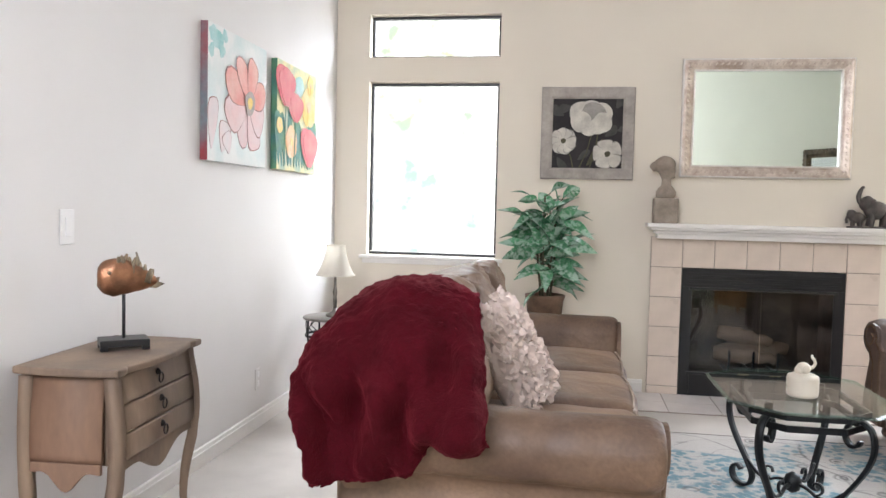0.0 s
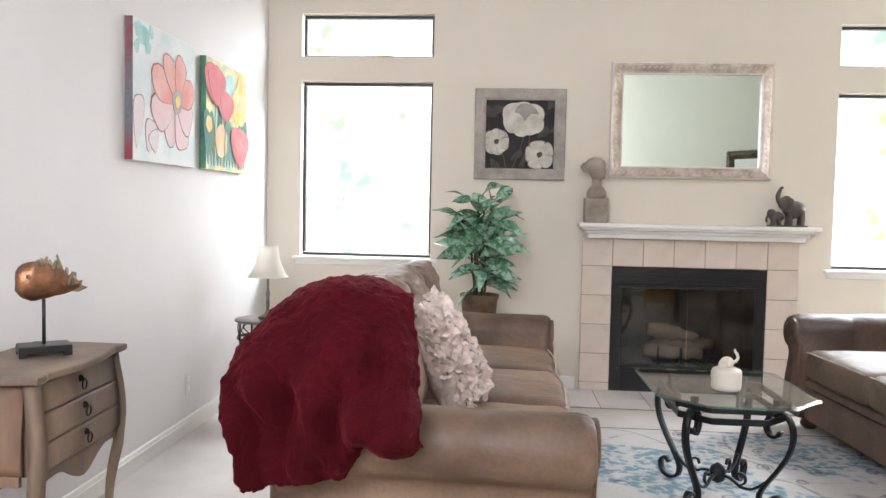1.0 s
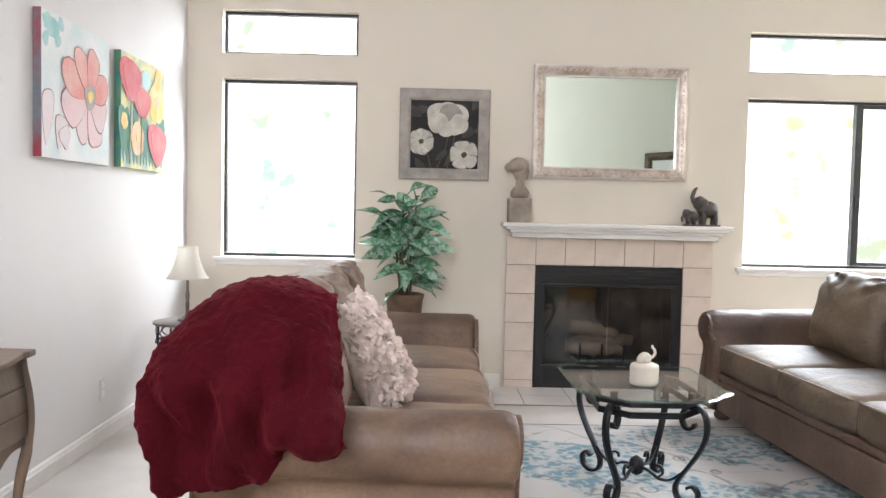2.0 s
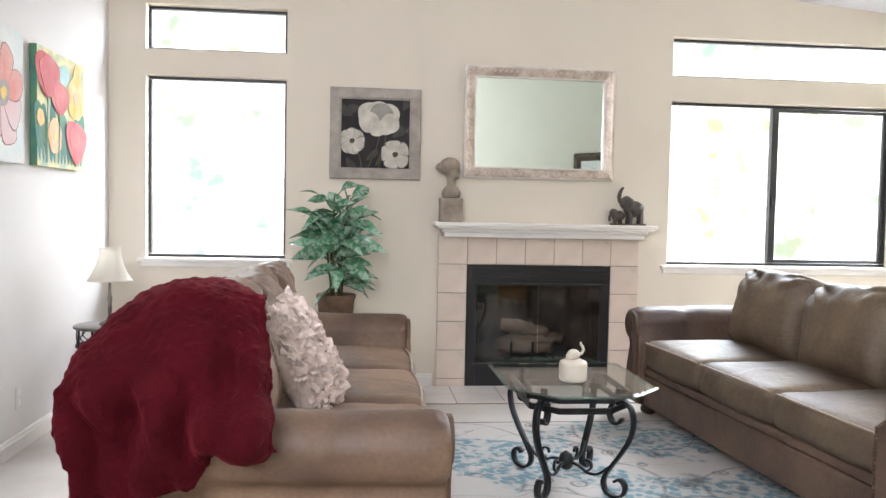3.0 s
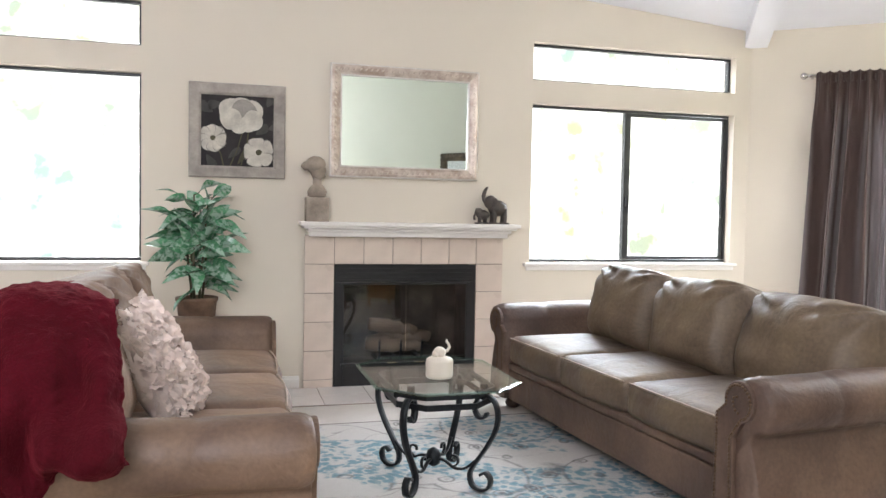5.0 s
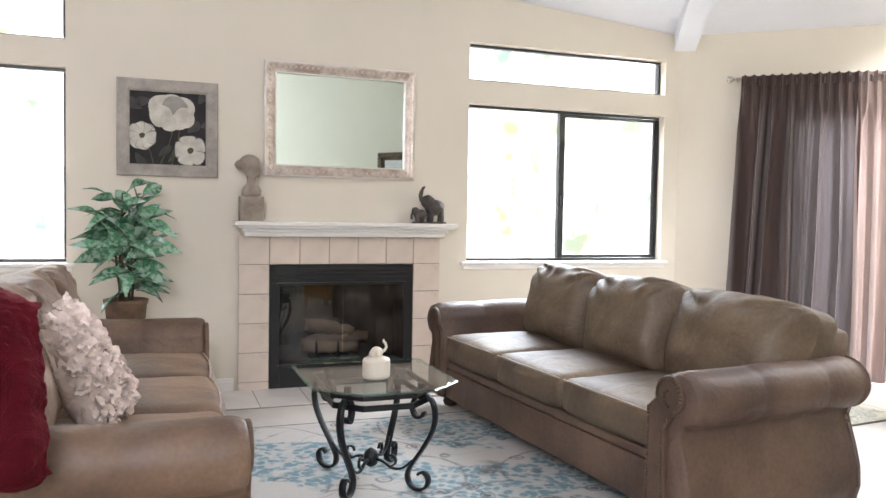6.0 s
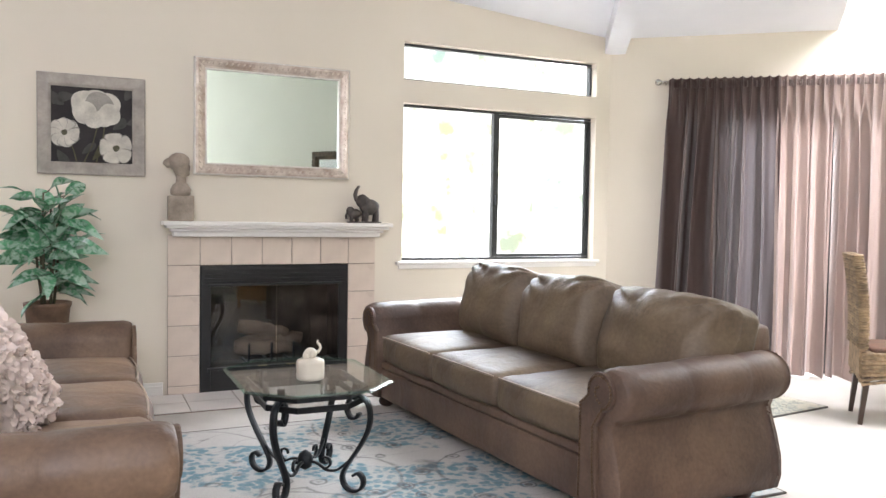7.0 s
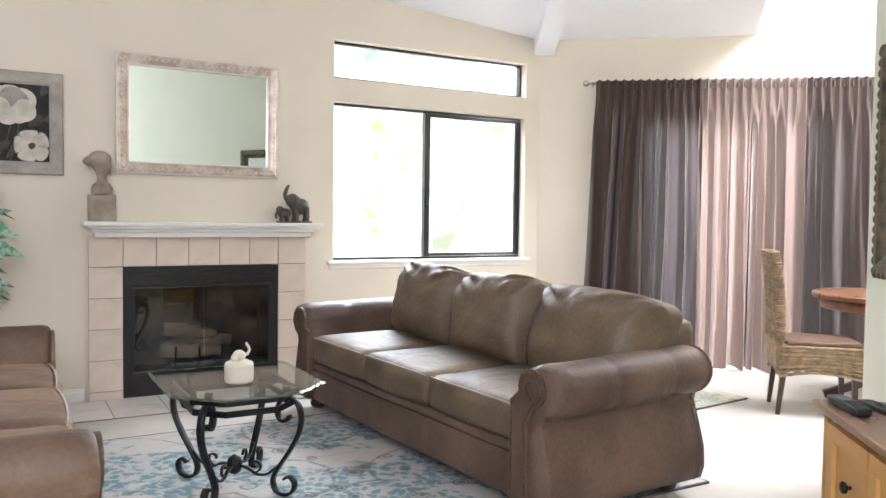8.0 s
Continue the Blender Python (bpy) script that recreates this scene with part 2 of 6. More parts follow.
LWX = (-1.46, -0.53)
RWX = (2.195, 3.93)
SILL, HEAD, TR0, TR1 = 0.89, 2.12, 2.29, 2.59
RSILL, RHEAD, RTR0, RTR1 = 0.885, 2.07, 2.243, 2.525
FBX = (0.733, 1.768)   # firebox opening
holes = [(*LWX, SILL, HEAD), (*LWX, TR0, TR1), (*RWX, RSILL, RHEAD), (*RWX, RTR0, RTR1), (FBX[0], FBX[1], 0.0, 0.87)]
xs = sorted({WX - 0.2, *LWX, *RWX, *FBX, CX + 0.02})
zs = sorted({0.0, SILL, HEAD, TR0, TR1, RSILL, RHEAD, RTR0, RTR1, 0.87, 4.3})
structure("wall_far", wall_cells(xs, zs, holes, WY, WY + 0.16), WALL, "cream painted wall with windows and a fireplace", "wall")
structure("wall_left", box(WX - 0.16, WX, -1.4, WY - 0.001, 0, 4.3), WALL_L, "pale painted wall beside the windows", "wall")
DOOR = (0.86, 2.62, 2.07)      # sliding glass door behind the curtains: from, to, head
bm = wall_cells([0, DOOR[0], DOOR[1], 3.5], [0, DOOR[2], 4.3], [(DOOR[0], DOOR[1], 0, DOOR[2])], -0.16, 0)
ob = structure("wall_slant", bm, WALL, "cream painted slanting wall behind the curtains", "wall")
ob.matrix_world = Matrix.Translation(slant(0)) @ Matrix((DIR, -(-INW), Vector((0, 0, 1)))).transposed().to_4x4()
structure("wall_back", box(WX - 0.16, 3.2, -1.36, -1.2, 0, 4.3), WALL_Y, "plain pale wall with a framed print", "wall")
structure("wall_side", box(6.66, 6.82, -1.4, 3.2, 0, 4.3), WALL_Y, "plain pale wall of the dining area", "wall")
structure("wall_rear_dining", box(3.2, 6.82, -1.36, -1.2, 0, 4.3), WALL_Y, "plain pale rear wall of the dining area", "wall")

# ceiling: slopes up from the slanting wall; stops at the taller dining area
edge_a = slant(1.76, -0.16)
edge_m = slant(1.76) + Vector((-0.73, -0.684, 0)) * 0.75
outline = [(-1.9, -1.4), (0.9, -1.4), (3.57, 2.2), (edge_m.x, edge_m.y), (edge_a.x, edge_a.y), (slant(0, -0.16).x, slant(0, -0.16).y + 0.1), (-1.9, WY + 0.16)]
bm = bmesh.new()
lo = [bm.verts.new((x, y, ceiling_z(x, y))) for x, y in outline]
f = bm.faces.new(lo)
ext = bmesh.ops.extrude_face_region(bm, geom=[f])
bmesh.ops.translate(bm, verts=[v for v in ext["geom"] if isinstance(v, bmesh.types.BMVert)], vec=(0, 0, 0.08))
bmesh.ops.triangulate(bm, faces=bm.faces[:])
bmesh.ops.recalc_face_normals(bm, faces=bm.faces[:])
structure("ceiling", bm, CEIL, "white sloping ceiling", "ceiling")
structure("ceiling_dining", box(-2.0, 7.0, -1.5, 5.8, 4.3, 4.4), CEIL, "high white ceiling over the dining area", "ceiling")

b0 = Vector((CX + 0.03, WY - 0.01, 0))
bd = Vector((-0.521, -0.854, 0))
pts = []
for k in range(9):
    q = b0 + bd * (k * 0.7)
    pts.append((q.x, q.y, ceiling_z(q.x, q.y) - 0.02))
structure("ceiling_beam", sweep(pts, 0.17, 0.22), CEIL, "white painted ceiling beam", "beam")


def partition():
    m = Matrix.Translation((3.585, 2.19, 0)) @ Matrix.Rotation(math.atan2(-0.79, -0.61), 4, "Z")
    return structure("wall_partition", box(0, 4.25, 0, 0.12, 0, 4.3, m=m), WALL_Y, "pale yellow partition wall beside the dining area", "wall")


partition()

# backdrop outside
bm = bmesh.new()
vs = [bm.verts.new(p) for p in ((-9, 13.5, -2), (16, 13.5, -2), (16, 13.5, 9), (-9, 13.5, 9))]
bm.faces.new(vs)
structure("backdrop", bm, GARDEN, "sunlit garden foliage washed out by bright light", "backdrop")


# ---- windows ----


def window(name, x0, x1, z0, z1, label, mullion=None, sill=True, latch=False):
    w = thing(name, label, "window", None, "", "structure")
    y = WY + 0.09
    fw = 0.022
    for k, (a, b, c, d) in enumerate(((x0, x1, z0, z0 + fw), (x0, x1, z1 - fw, z1), (x0, x0 + fw, z0 + fw, z1 - fw), (x1 - fw, x1, z0 + fw, z1 - fw))):
        part("frame", box(a + 0.002, b - 0.002, y - 0.02, y + 0.03, c + 0.002, d - 0.002, 0.003), FRAME, w)
    spans = [(x0 + fw, x1 - fw)]
    if mullion:
        part("mullion", box(mullion - 0.025, mullion + 0.025, y - 0.03, y + 0.02, z0 + fw, z1 - fw, 0.004), FRAME, w, "black sliding sash stile")
        spans = [(x0 + fw, mullion - 0.025), (mullion + 0.025, x1 - fw)]
        a, b = spans[1]
        for q in ((a, b, z0 + fw, z0 + fw + 0.025), (a, b, z1 - fw - 0.025, z1 - fw), (b - 0.025, b, z0 + fw + 0.025, z1 - fw - 0.025)):
            part("sash", box(q[0], q[1], y - 0.012, y + 0.012, q[2], q[3], 0.003), FRAME, w)
        part("latch", box(mullion - 0.012, mullion + 0.012, y - 0.055, y - 0.03, 1.32, 1.40, 0.004), FRAME, w)
    for a, b in spans:
        p = part("pane", box(a, b, y - 0.003, y + 0.003, z0 + fw, z1 - fw), PANE, w)
        p.visible_shadow = False
    if sill:
        part("sill", box(x0 - 0.05, x1 + 0.05, WY - 0.035, WY + 0.068, z0 - 0.028, z0 - 0.002, 0.006), TRIM, w, "white painted sill")
        part("apron", box(x0 - 0.03, x1 + 0.03, WY - 0.014, WY - 0.001, z0 - 0.06, z0 - 0.028, 0.004), TRIM, w)
    return w


window("window_1", *LWX, SILL, HEAD, "tall fixed window in a black aluminium frame")
window("window_2", *LWX, TR0, TR1, "low wide transom window in a black frame", sill=False)
window("window_3", *RWX, RSILL, RHEAD, "wide sliding window in a black aluminium frame", mullion=3.02)
window("window_4", *RWX, RTR0, RTR1, "long transom window in a black frame", sill=False)

# baseboards
for name, bm in (("baseboard_far", box(WX + 0.02, 0.50, WY - 0.016, WY - 0.001, 0.0, 0.095, 0.004)),
                 ("baseboard_far_right", box(2.0, CX - 0.01, WY - 0.016, WY - 0.001, 0.0, 0.095, 0.004)),
                 ("baseboard_left", box(WX + 0.001, WX + 0.016, -1.19, WY - 0.002, 0.0, 0.095, 0.004))):
    join(bm, box(WX + 0.02, 0.50, WY - 0.022, WY - 0.016, 0.062, 0.075, 0.002) if name == "baseboard_far" else
         box(2.0, CX - 0.02, WY - 0.022, WY - 0.016, 0.062, 0.075, 0.002) if name == "baseboard_far_right" else
         box(WX + 0.016, WX + 0.022, -1.19, WY - 0.03, 0.062, 0.075, 0.002))
    structure(name, bm, TRIM, "white moulded baseboard along the wall", "baseboard")

# ---- fireplace ----
FIREBLACK = mat("black_firebox_steel", (0.014, 0.014, 0.015, 1), 0.35, 0.15, 10, 90, 0.06)
SOOT = mat("sooty_firebrick", (0.16, 0.13, 0.1, 1), 0.9, 0.25, 5, 60, 0.4, col2=(0.02, 0.018, 0.016, 1))
LOG = mat("pale_ceramic_log", (0.48, 0.36, 0.25, 1), 0.85, 0.2, 6, 50, 0.5, col2=(0.25, 0.18, 0.13, 1))
FIREGLASS = glass_pane("dark_fire_glass", 0.12, 0.02, (0.72, 0.72, 0.72, 1))
BRASS = mat("pale_brass", (0.6, 0.5, 0.33, 1), 0.3, 0.1, 15, 90, 0.05, metal=1.0)


def fireplace():
    f = thing("fireplace", "tiled fireplace with a black glass-fronted firebox", "fireplace", Matrix.Translation((1.25, WY, 0)))
    x0, x1 = FBX[0] - 1.25, FBX[1] - 1.25
    P = 0.2075  # tile pitch
    part("backing", box(x0 - P + 0.003, x0 - 0.002, -0.02, -0.001, 0.006, 1.075), GROUT, f, "brown grout bed")
    part("backing", box(x1 + 0.002, x1 + P - 0.003, -0.02, -0.001, 0.006, 1.075), GROUT, f)
    part("backing", box(x0 - 0.002, x1 + 0.002, -0.02, -0.001, 0.872, 1.075), GROUT, f)
    tile = None

    def put(xa, xb, za, zb):
        nonlocal tile
        if abs(xb - xa - P) < 0.002 and abs(zb - za - P) < 0.002 and tile:
            again(tile, Matrix.Translation((xa, -0.027, za)))
            return
        ob = part("tile", box(0.0022, xb - xa - 0.0022, 0, 0.009, 0.0022, zb - za - 0.0022, 0.002), TILE, f, m=Matrix.Translation((xa, -0.027, za)))
        tile = tile or ob

    n, w = 5, (x1 - x0) / 5
    for k in range(n):
        put(x0 + k * w, x0 + (k + 1) * w, 0.872, 1.075)
    for xa in (x0 - P, x1):
        z = 1.075
        while z > 0.02:
            zb = z
            z = max(0.006, z - 0.2025)
            put(xa, xa + P, z, zb)
    # black steel fascia, doors and opening
    part("fascia", box(x0 + 0.003, x1 - 0.003, -0.030, -0.012, 0.745, 0.868, 0.003), FIREBLACK, f)
    part("fascia", box(x0 + 0.003, x0 + 0.07, -0.030, -0.012, 0.008, 0.745, 0.003), FIREBLACK, f)
    part("fascia", box(x1 - 0.07, x1 - 0.003, -0.030, -0.012, 0.008, 0.745, 0.003), FIREBLACK, f)
    part("fascia", box(x0 + 0.07, x1 - 0.07, -0.030, -0.012, 0.008, 0.155, 0.003), FIREBLACK, f)
    for k in range(3):
        part("louvre", box(x0 + 0.03, x1 - 0.03, -0.038, -0.030, 0.765 + 0.03 * k, 0.783 + 0.03 * k, 0.003), FIREBLACK, f)
    part("hood", box(x0 + 0.05, x1 - 0.05, -0.05, -0.012, 0.728, 0.744, 0.004), FIREBLACK, f)
    part("track", box(x0 + 0.05, x1 - 0.05, -0.045, -0.012, 0.156, 0.172, 0.003), FIREBLACK, f)
    for xa in (-0.10, 0.10):
        part("door_pull", box(xa - 0.035, xa + 0.035, -0.056, -0.045, 0.170, 0.178, 0.002), BRASS, f, "small brass door pull")
    xm = (x0 + x1) / 2
    for a, b in ((x0 + 0.07, xm - 0.003), (xm + 0.003, x1 - 0.07)):
        p = part("glass_door", box(a, b, -0.022, -0.017, 0.173, 0.727), FIREGLASS, f, "smoked glass door")
        p.visible_shadow = False
    # firebox behind
    bm = bmesh.new()
    add_box(bm, x0 - 0.0, x1, 0.50, 0.54, 0.0, 0.87)
    add_box(bm, x0 - 0.04, x0, 0.17, 0.54, 0.0, 0.87)
    add_box(bm, x1, x1 + 0.04, 0.17, 0.54, 0.0, 0.87)
    add_box(bm, x0, x1, 0.0, 0.54, 0.0, 0.12)
    add_box(bm, x0, x1, 0.17, 0.54, 0.87, 0.91)
    part("firebox", bm, SOOT, f, "soot-stained firebrick lining")
    for k, (xx, yy, zz, ln, r, a) in enumerate(((-0.02, 0.30, 0.24, 0.42, 0.055, 4), (0.05, 0.38, 0.27, 0.46, 0.065, -6), (-0.02, 0.34, 0.37, 0.36, 0.055, 9))):
        pts = [(xx + ln * (t / 8 - 0.5), yy, zz + 0.012 * math.sin(3 * t)) for t in range(9)]
        q = sweep(pts, 2 * r, 2 * r, round_n=10, taper=lambda t: 0.85 + 0.2 * math.sin(5 * t))
        bmesh.ops.rotate(q, cent=(xx, yy, zz), matrix=Matrix.Rotation(radians(a), 3, "Y"), verts=q.verts[:])
        part("log", q, LOG, f, "charred ceramic log", True)
    for xa in (-0.16, 0.0, 0.16):
        part("grate_bar", sweep([(xa, 0.12, 0.30), (xa, 0.13, 0.19), (xa, 0.18, 0.15), (xa, 0.42, 0.15)], 0.014, 0.014), IRON, f)
    # mantel
    for a, b, c, z0, z1, bev in ((-0.785, 0.785, 0.185, 1.140, 1.168, 0.005), (-0.765, 0.765, 0.165, 1.122, 1.142, 0.008), (-0.735, 0.735, 0.13, 1.098, 1.124, 0.010), (-0.715, 0.715, 0.10, 1.066, 1.100, 0.006)):
        part("mantel", box(a + 0.02, b + 0.02, -c, -0.001, z0, z1, bev), TRIM, f, "white moulded mantel shelf")
    return f


fireplace()

# hearth tiles set flush in front of the fireplace
HEARTH = mat("pale_hearth_tile", (0.78, 0.73, 0.70, 1), 0.32, 0.05, 6, 100, 0.08, piece=0.04)
hearth = thing("hearth", "pale ceramic tile hearth set in the carpet", "hearth", Matrix.Translation((0.30, WY - 0.52, 0)))
part("bed", box(0.004, 1.916, 0.006, 0.486, 0.001, 0.0065), GROUT, hearth)
first = None
for i in range(6):
    for j in range(2):
        a, b = 0.32 * i, 0.245 * j
        if first is None:
            first = part("tile", box(0.003, 0.317, 0.003, 0.242, 0.0, 0.006, 0.0015), HEARTH, hearth, m=Matrix.Translation((a, b, 0.006)))
        else:
            again(first, Matrix.Translation((a, b, 0.006)))

# ---- sofas ----
WELT = mat("stitched_welt", (0.40, 0.31, 0.235, 1), 0.6, 0.1, 20, 150, 0.2)
NAIL = mat("antique_brass_nail", (0.17, 0.115, 0.075, 1), 0.42, 0.15, 30, 90, 0.05, metal=1.0)


def arm_profile(h, lean, side):
    """Section of a rolled arm in x and z: flat inside, round roll leaning outwards, hollow neck, swollen foot."""
    r = 0.108
    cx, cz = lean, h - r
    out = [(-0.108, 0.080), (-0.108, 0.24), (-0.106, 0.42)]
    for k in range(21):
        a = radians(188 - k * 268 / 20)
        out.append((cx + r * 1.05 * math.cos(a), cz + r * math.sin(a)))
    out += [(cx + 0.002, h - 0.235), (cx + 0.012, h - 0.27), (cx + 0.04, 0.30), (cx + 0.062, 0.22), (cx + 0.066, 0.14), (cx + 0.05, 0.080)]
    return [(side * x, z) for x, z in (out if side > 0 else reversed(out))]


def arm_mesh(depth, h, lean, side, seed):
    """The section run along y: gathered in at the front rim, dipped a little at two cross seams."""
    out = arm_profile(h, lean, side)
    bm = bmesh.new()
    cuts = [0.0, 0.006, 0.02, 0.045, 0.09, 0.16, 0.24, 0.31, 0.325, 0.34, 0.42, 0.50, 0.58, 0.645, 0.66, 0.675, 0.75, 0.83, 0.89, depth - 0.03, depth - 0.008, depth]
    rings = []
    ax, az = side * lean, h - 0.108
    for y in cuts:
        end = min(y, depth - y)
        k = 1.0 - 0.16 * max(0, 1 - end / 0.045) ** 2.2
        seam = 0.006 * sum(max(0, 1 - abs(y - q) / 0.02) for q in (0.325, 0.66))
        ring = []
        for i, (x, z) in enumerate(out):
            roll = z > h - 0.23
            ox, oz = (ax, az) if roll else (0.0, z)
            kk = k if roll else 1 - (1 - k) * 0.12
            d = Vector((x - ox, z - oz))
            p = Vector((ox, oz)) + d * kk
            if roll:
                p -= d.normalized() * seam
                if y < 0.14:    # gathers that run back from the front rim
                    p += d.normalized() * 0.0045 * math.sin(i * 2.4 + seed) * max(0, 1 - y / 0.14) * (1 if y > 0.004 else 0.3)
                p.y += 0.014 * (y / depth)
            q = Vector((p.x, y, p.y))
            q += 0.005 * noise.noise_vector(q * 5 + Vector((seed, 0, 0)))
            ring.append(bm.verts.new(q))
        rings.append(ring)
    n = len(out)
    for a, b in zip(rings, rings[1:]):
        for j in range(n):
            bm.faces.new((a[j], a[(j + 1) % n], b[(j + 1) % n], b[j]))
    bm.faces.new(list(reversed(rings[0])))
    bm.faces.new(rings[-1])
    bmesh.ops.recalc_face_normals(bm, faces=bm.faces[:])
    return bm


def scroll_outline(h, lean, side, inset=0.0):
    """Front panel of an arm: a post that swells at the foot and ends in a scroll."""
    r = 0.078 - inset
    cx, cz = lean - 0.042, h - 0.098
    left, right = -0.110 + inset, -0.004 - inset
    out = [(left - 0.004, 0.085), (left, 0.25), (left + 0.002, cz - 0.06)]
    for k in range(19):
        a = radians(196 - k * 272 / 18)
        out.append((cx + r * math.cos(a), cz + r * math.sin(a)))
    out += [(right - 0.004, cz - 0.14), (right, 0.25), (right + 0.012, 0.085)]
    return [(side * x, z) for x, z in (out if side > 0 else reversed(out))]


def back_cushion_mesh(w, t, h, seed):
    """A stuffed cushion with a boxed border: full in the middle, pinched at the corners, gathered under the top seam."""
    b = rbox(w, t, h, 0.05, 34, 0.0, 0.007, 4.0, seed)
    for v in b.verts:
        u, q, f = v.co.x / (w / 2), v.co.z / (h / 2), v.co.y / (t / 2)
        front = max(0.0, -f)
        v.co.y -= 0.065 * front * max(0, 1 - abs(u) ** 3.5) * max(0, 1 - abs(q) ** 3.0)
        v.co.y += 0.12 * front * abs(u) ** 9
        v.co.z += 0.012 * (1 - u ** 4) * max(0, q) ** 2 - 0.008 * abs(u) ** 7 * max(0, q) ** 4
        v.co.x *= 1 - 0.035 * abs(q) ** 6
        # pulled folds that fan from the two top corners and run under the top seam
        for c in (-1, 1):
            dx, dz = u - c, 1.0 - q
            rad = math.hypot(dx, dz)
            if rad > 1e-3:
                ang = math.atan2(dz, -c * dx)
                v.co.y -= front * 0.015 * math.sin(ang * 12 + seed + c) * math.exp(-((rad - 0.45) / 0.34) ** 2)
        top = max(0, q - 0.35) / 0.65
        v.co.y -= front * 0.010 * top * math.sin(u * 15 + 3.0 * noise.noise((u * 3, seed, 0.4)) + 2.0 * q)
        soft = noise.noise((u * 1.3 + seed, q * 1.8 + 0.5 * u, seed * 0.7))
        v.co.y += front * 0.020 * soft
    return b


def sofa(name, label, L, D, leather, m, seed, h=0.655, lean=0.06, set_back=0.27, back_h=0.45, nails=True, hide=HIDE, wide_end=0.0, shift=0.0):
    """Local x along the length, y from the front to the back, z up."""
    s = thing(name, label, "sofa", m, "brown sofas")
    aw, cushions = 0.24, 3
    part("base", box(0.14, L - 0.14, 0.05, D - 0.04, 0.07, 0.30, 0.02), hide, s, "", True)
    part("front_rail", rbox(L - 0.44, 0.06, 0.185, 0.014, 8, 0, 0.003, 5, seed), hide, s, "", True, Matrix.Translation((L / 2, 0.050, 0.165)))
    part("rail_border", rbox(L - 0.44, 0.05, 0.045, 0.014, 8, 0, 0.002, 6, seed), hide, s, "padded border along the front rail", True, Matrix.Translation((L / 2, 0.044, 0.283)))
    part("back_frame", rbox(L - 0.14, 0.18, 0.72, 0.06, 12, 0.0, 0.006, 4, seed), hide, s, "", True, Matrix.Translation((L / 2, D - 0.10, 0.425)))
    cw = (L - 2 * aw + 0.02) / cushions
    for k in range(cushions):
        x = aw - 0.010 + cw * (k + 0.5)
        sd = D - 0.22
        b = rbox(cw - 0.014, sd, 0.165, 0.045, 20, 0.042, 0.007, 3.5, seed + 3 * k)
        for v in b.verts:   # fullness of the front border and a soft dip where one sits
            u, w = v.co.x / (cw / 2), v.co.y / (sd / 2)
            if w < -0.6:
                v.co.y -= 0.016 * (1 - u * u) * (-w - 0.6) / 0.4
            v.co.z -= 0.010 * max(0, 1 - u * u) * math.exp(-((w + 0.1) / 0.4) ** 2)
        c = part("seat_cushion", b, leather, s, "plump seat cushion with a stitched front seam", True, Matrix.Translation((x, sd / 2 + 0.012, 0.388)))
        pts = [(cw * (t / 18 - 0.5) * 0.93, -sd / 2 + 0.006 - 0.016 * (1 - (t / 9 - 1) ** 2), 0.072 + 0.006 * (1 - (t / 9 - 1) ** 2)) for t in range(19)]
        part("welt", sweep(pts, 0.010, 0.010, round_n=6), WELT, c, "pale stitched seam", True)
        wide = wide_end if k == cushions - 1 else 0.0
        bw = cw - 0.022 + wide
        t = Matrix.Translation((x + shift + wide / 2, D - set_back - 0.012 * (k % 2), 0.447 + back_h / 2 - 0.012 * k)) @ Matrix.Rotation(radians(-15 - 2 * (k % 2)), 4, "X") @ Matrix.Rotation(radians((1.5, -2.0, 1.0)[k]), 4, "Y")
        bc = part("back_cushion", back_cushion_mesh(bw, 0.27, back_h, seed + 11 * k), leather, s, "soft back cushion with gathered top seams", True, t)
        pts = []
        for q in range(25):
            u = q / 12 - 1
            pts.append((bw / 2 * 0.93 * u, -0.085 + 0.035 * abs(u) ** 6, back_h / 2 - 0.012 + 0.018 * (1 - u * u) - 0.03 * abs(u) ** 8))
        part("welt", sweep(pts, 0.010, 0.010, round_n=6), leather, bc, "", True)
    for side, x in ((-1, aw / 2), (1, L - aw / 2)):
        a = part("arm", arm_mesh(D - 0.04, h, lean, side, seed + side), hide, s, "rolled padded arm", True, Matrix.Translation((x, 0, 0)))
        panel = scroll_outline(h, lean, side)
        part("front_panel", prism(panel, 0.022, 0.005), hide, a, "scroll-shaped front panel", False, Matrix.Translation((0, -0.018, 0)))
        if nails:
            ring = [Vector((px, -0.019, pz)) for px, pz in scroll_outline(h, lean, side, 0.014)]
            # the row goes on round the scroll and winds inwards
            cx, cz = side * (lean - 0.042), h - 0.098
            curl = [Vector((cx + side * rr * math.cos(radians(aa)), -0.019, cz + rr * math.sin(radians(aa)))) for rr, aa in ((0.045, -80), (0.036, -110), (0.030, -160), (0.026, 150), (0.022, 90))]
            head = None
            for row, step in ((ring, 0.0145), (curl, 0.0145)):
                lens = [0]
                for p, q in zip(row, row[1:]):
                    lens.append(lens[-1] + (q - p).length)
                count = int(lens[-1] / step)
                for c in range(count):
                    d = lens[-1] * (c + 0.5) / count
                    i = next(i for i in range(len(lens) - 1) if lens[i + 1] >= d)
                    mm = Matrix.Translation(row[i].lerp(row[i + 1], (d - lens[i]) / max(1e-6, lens[i + 1] - lens[i])))
                    if head is None:
                        hb = bmesh.new()
                        bmesh.ops.create_uvsphere(hb, u_segments=6, v_segments=4, radius=0.0062)
                        head = part("nailhead", hb, NAIL, a, "antique brass nailhead", True, mm)
                    else:
                        again(head, mm)
    foot = None
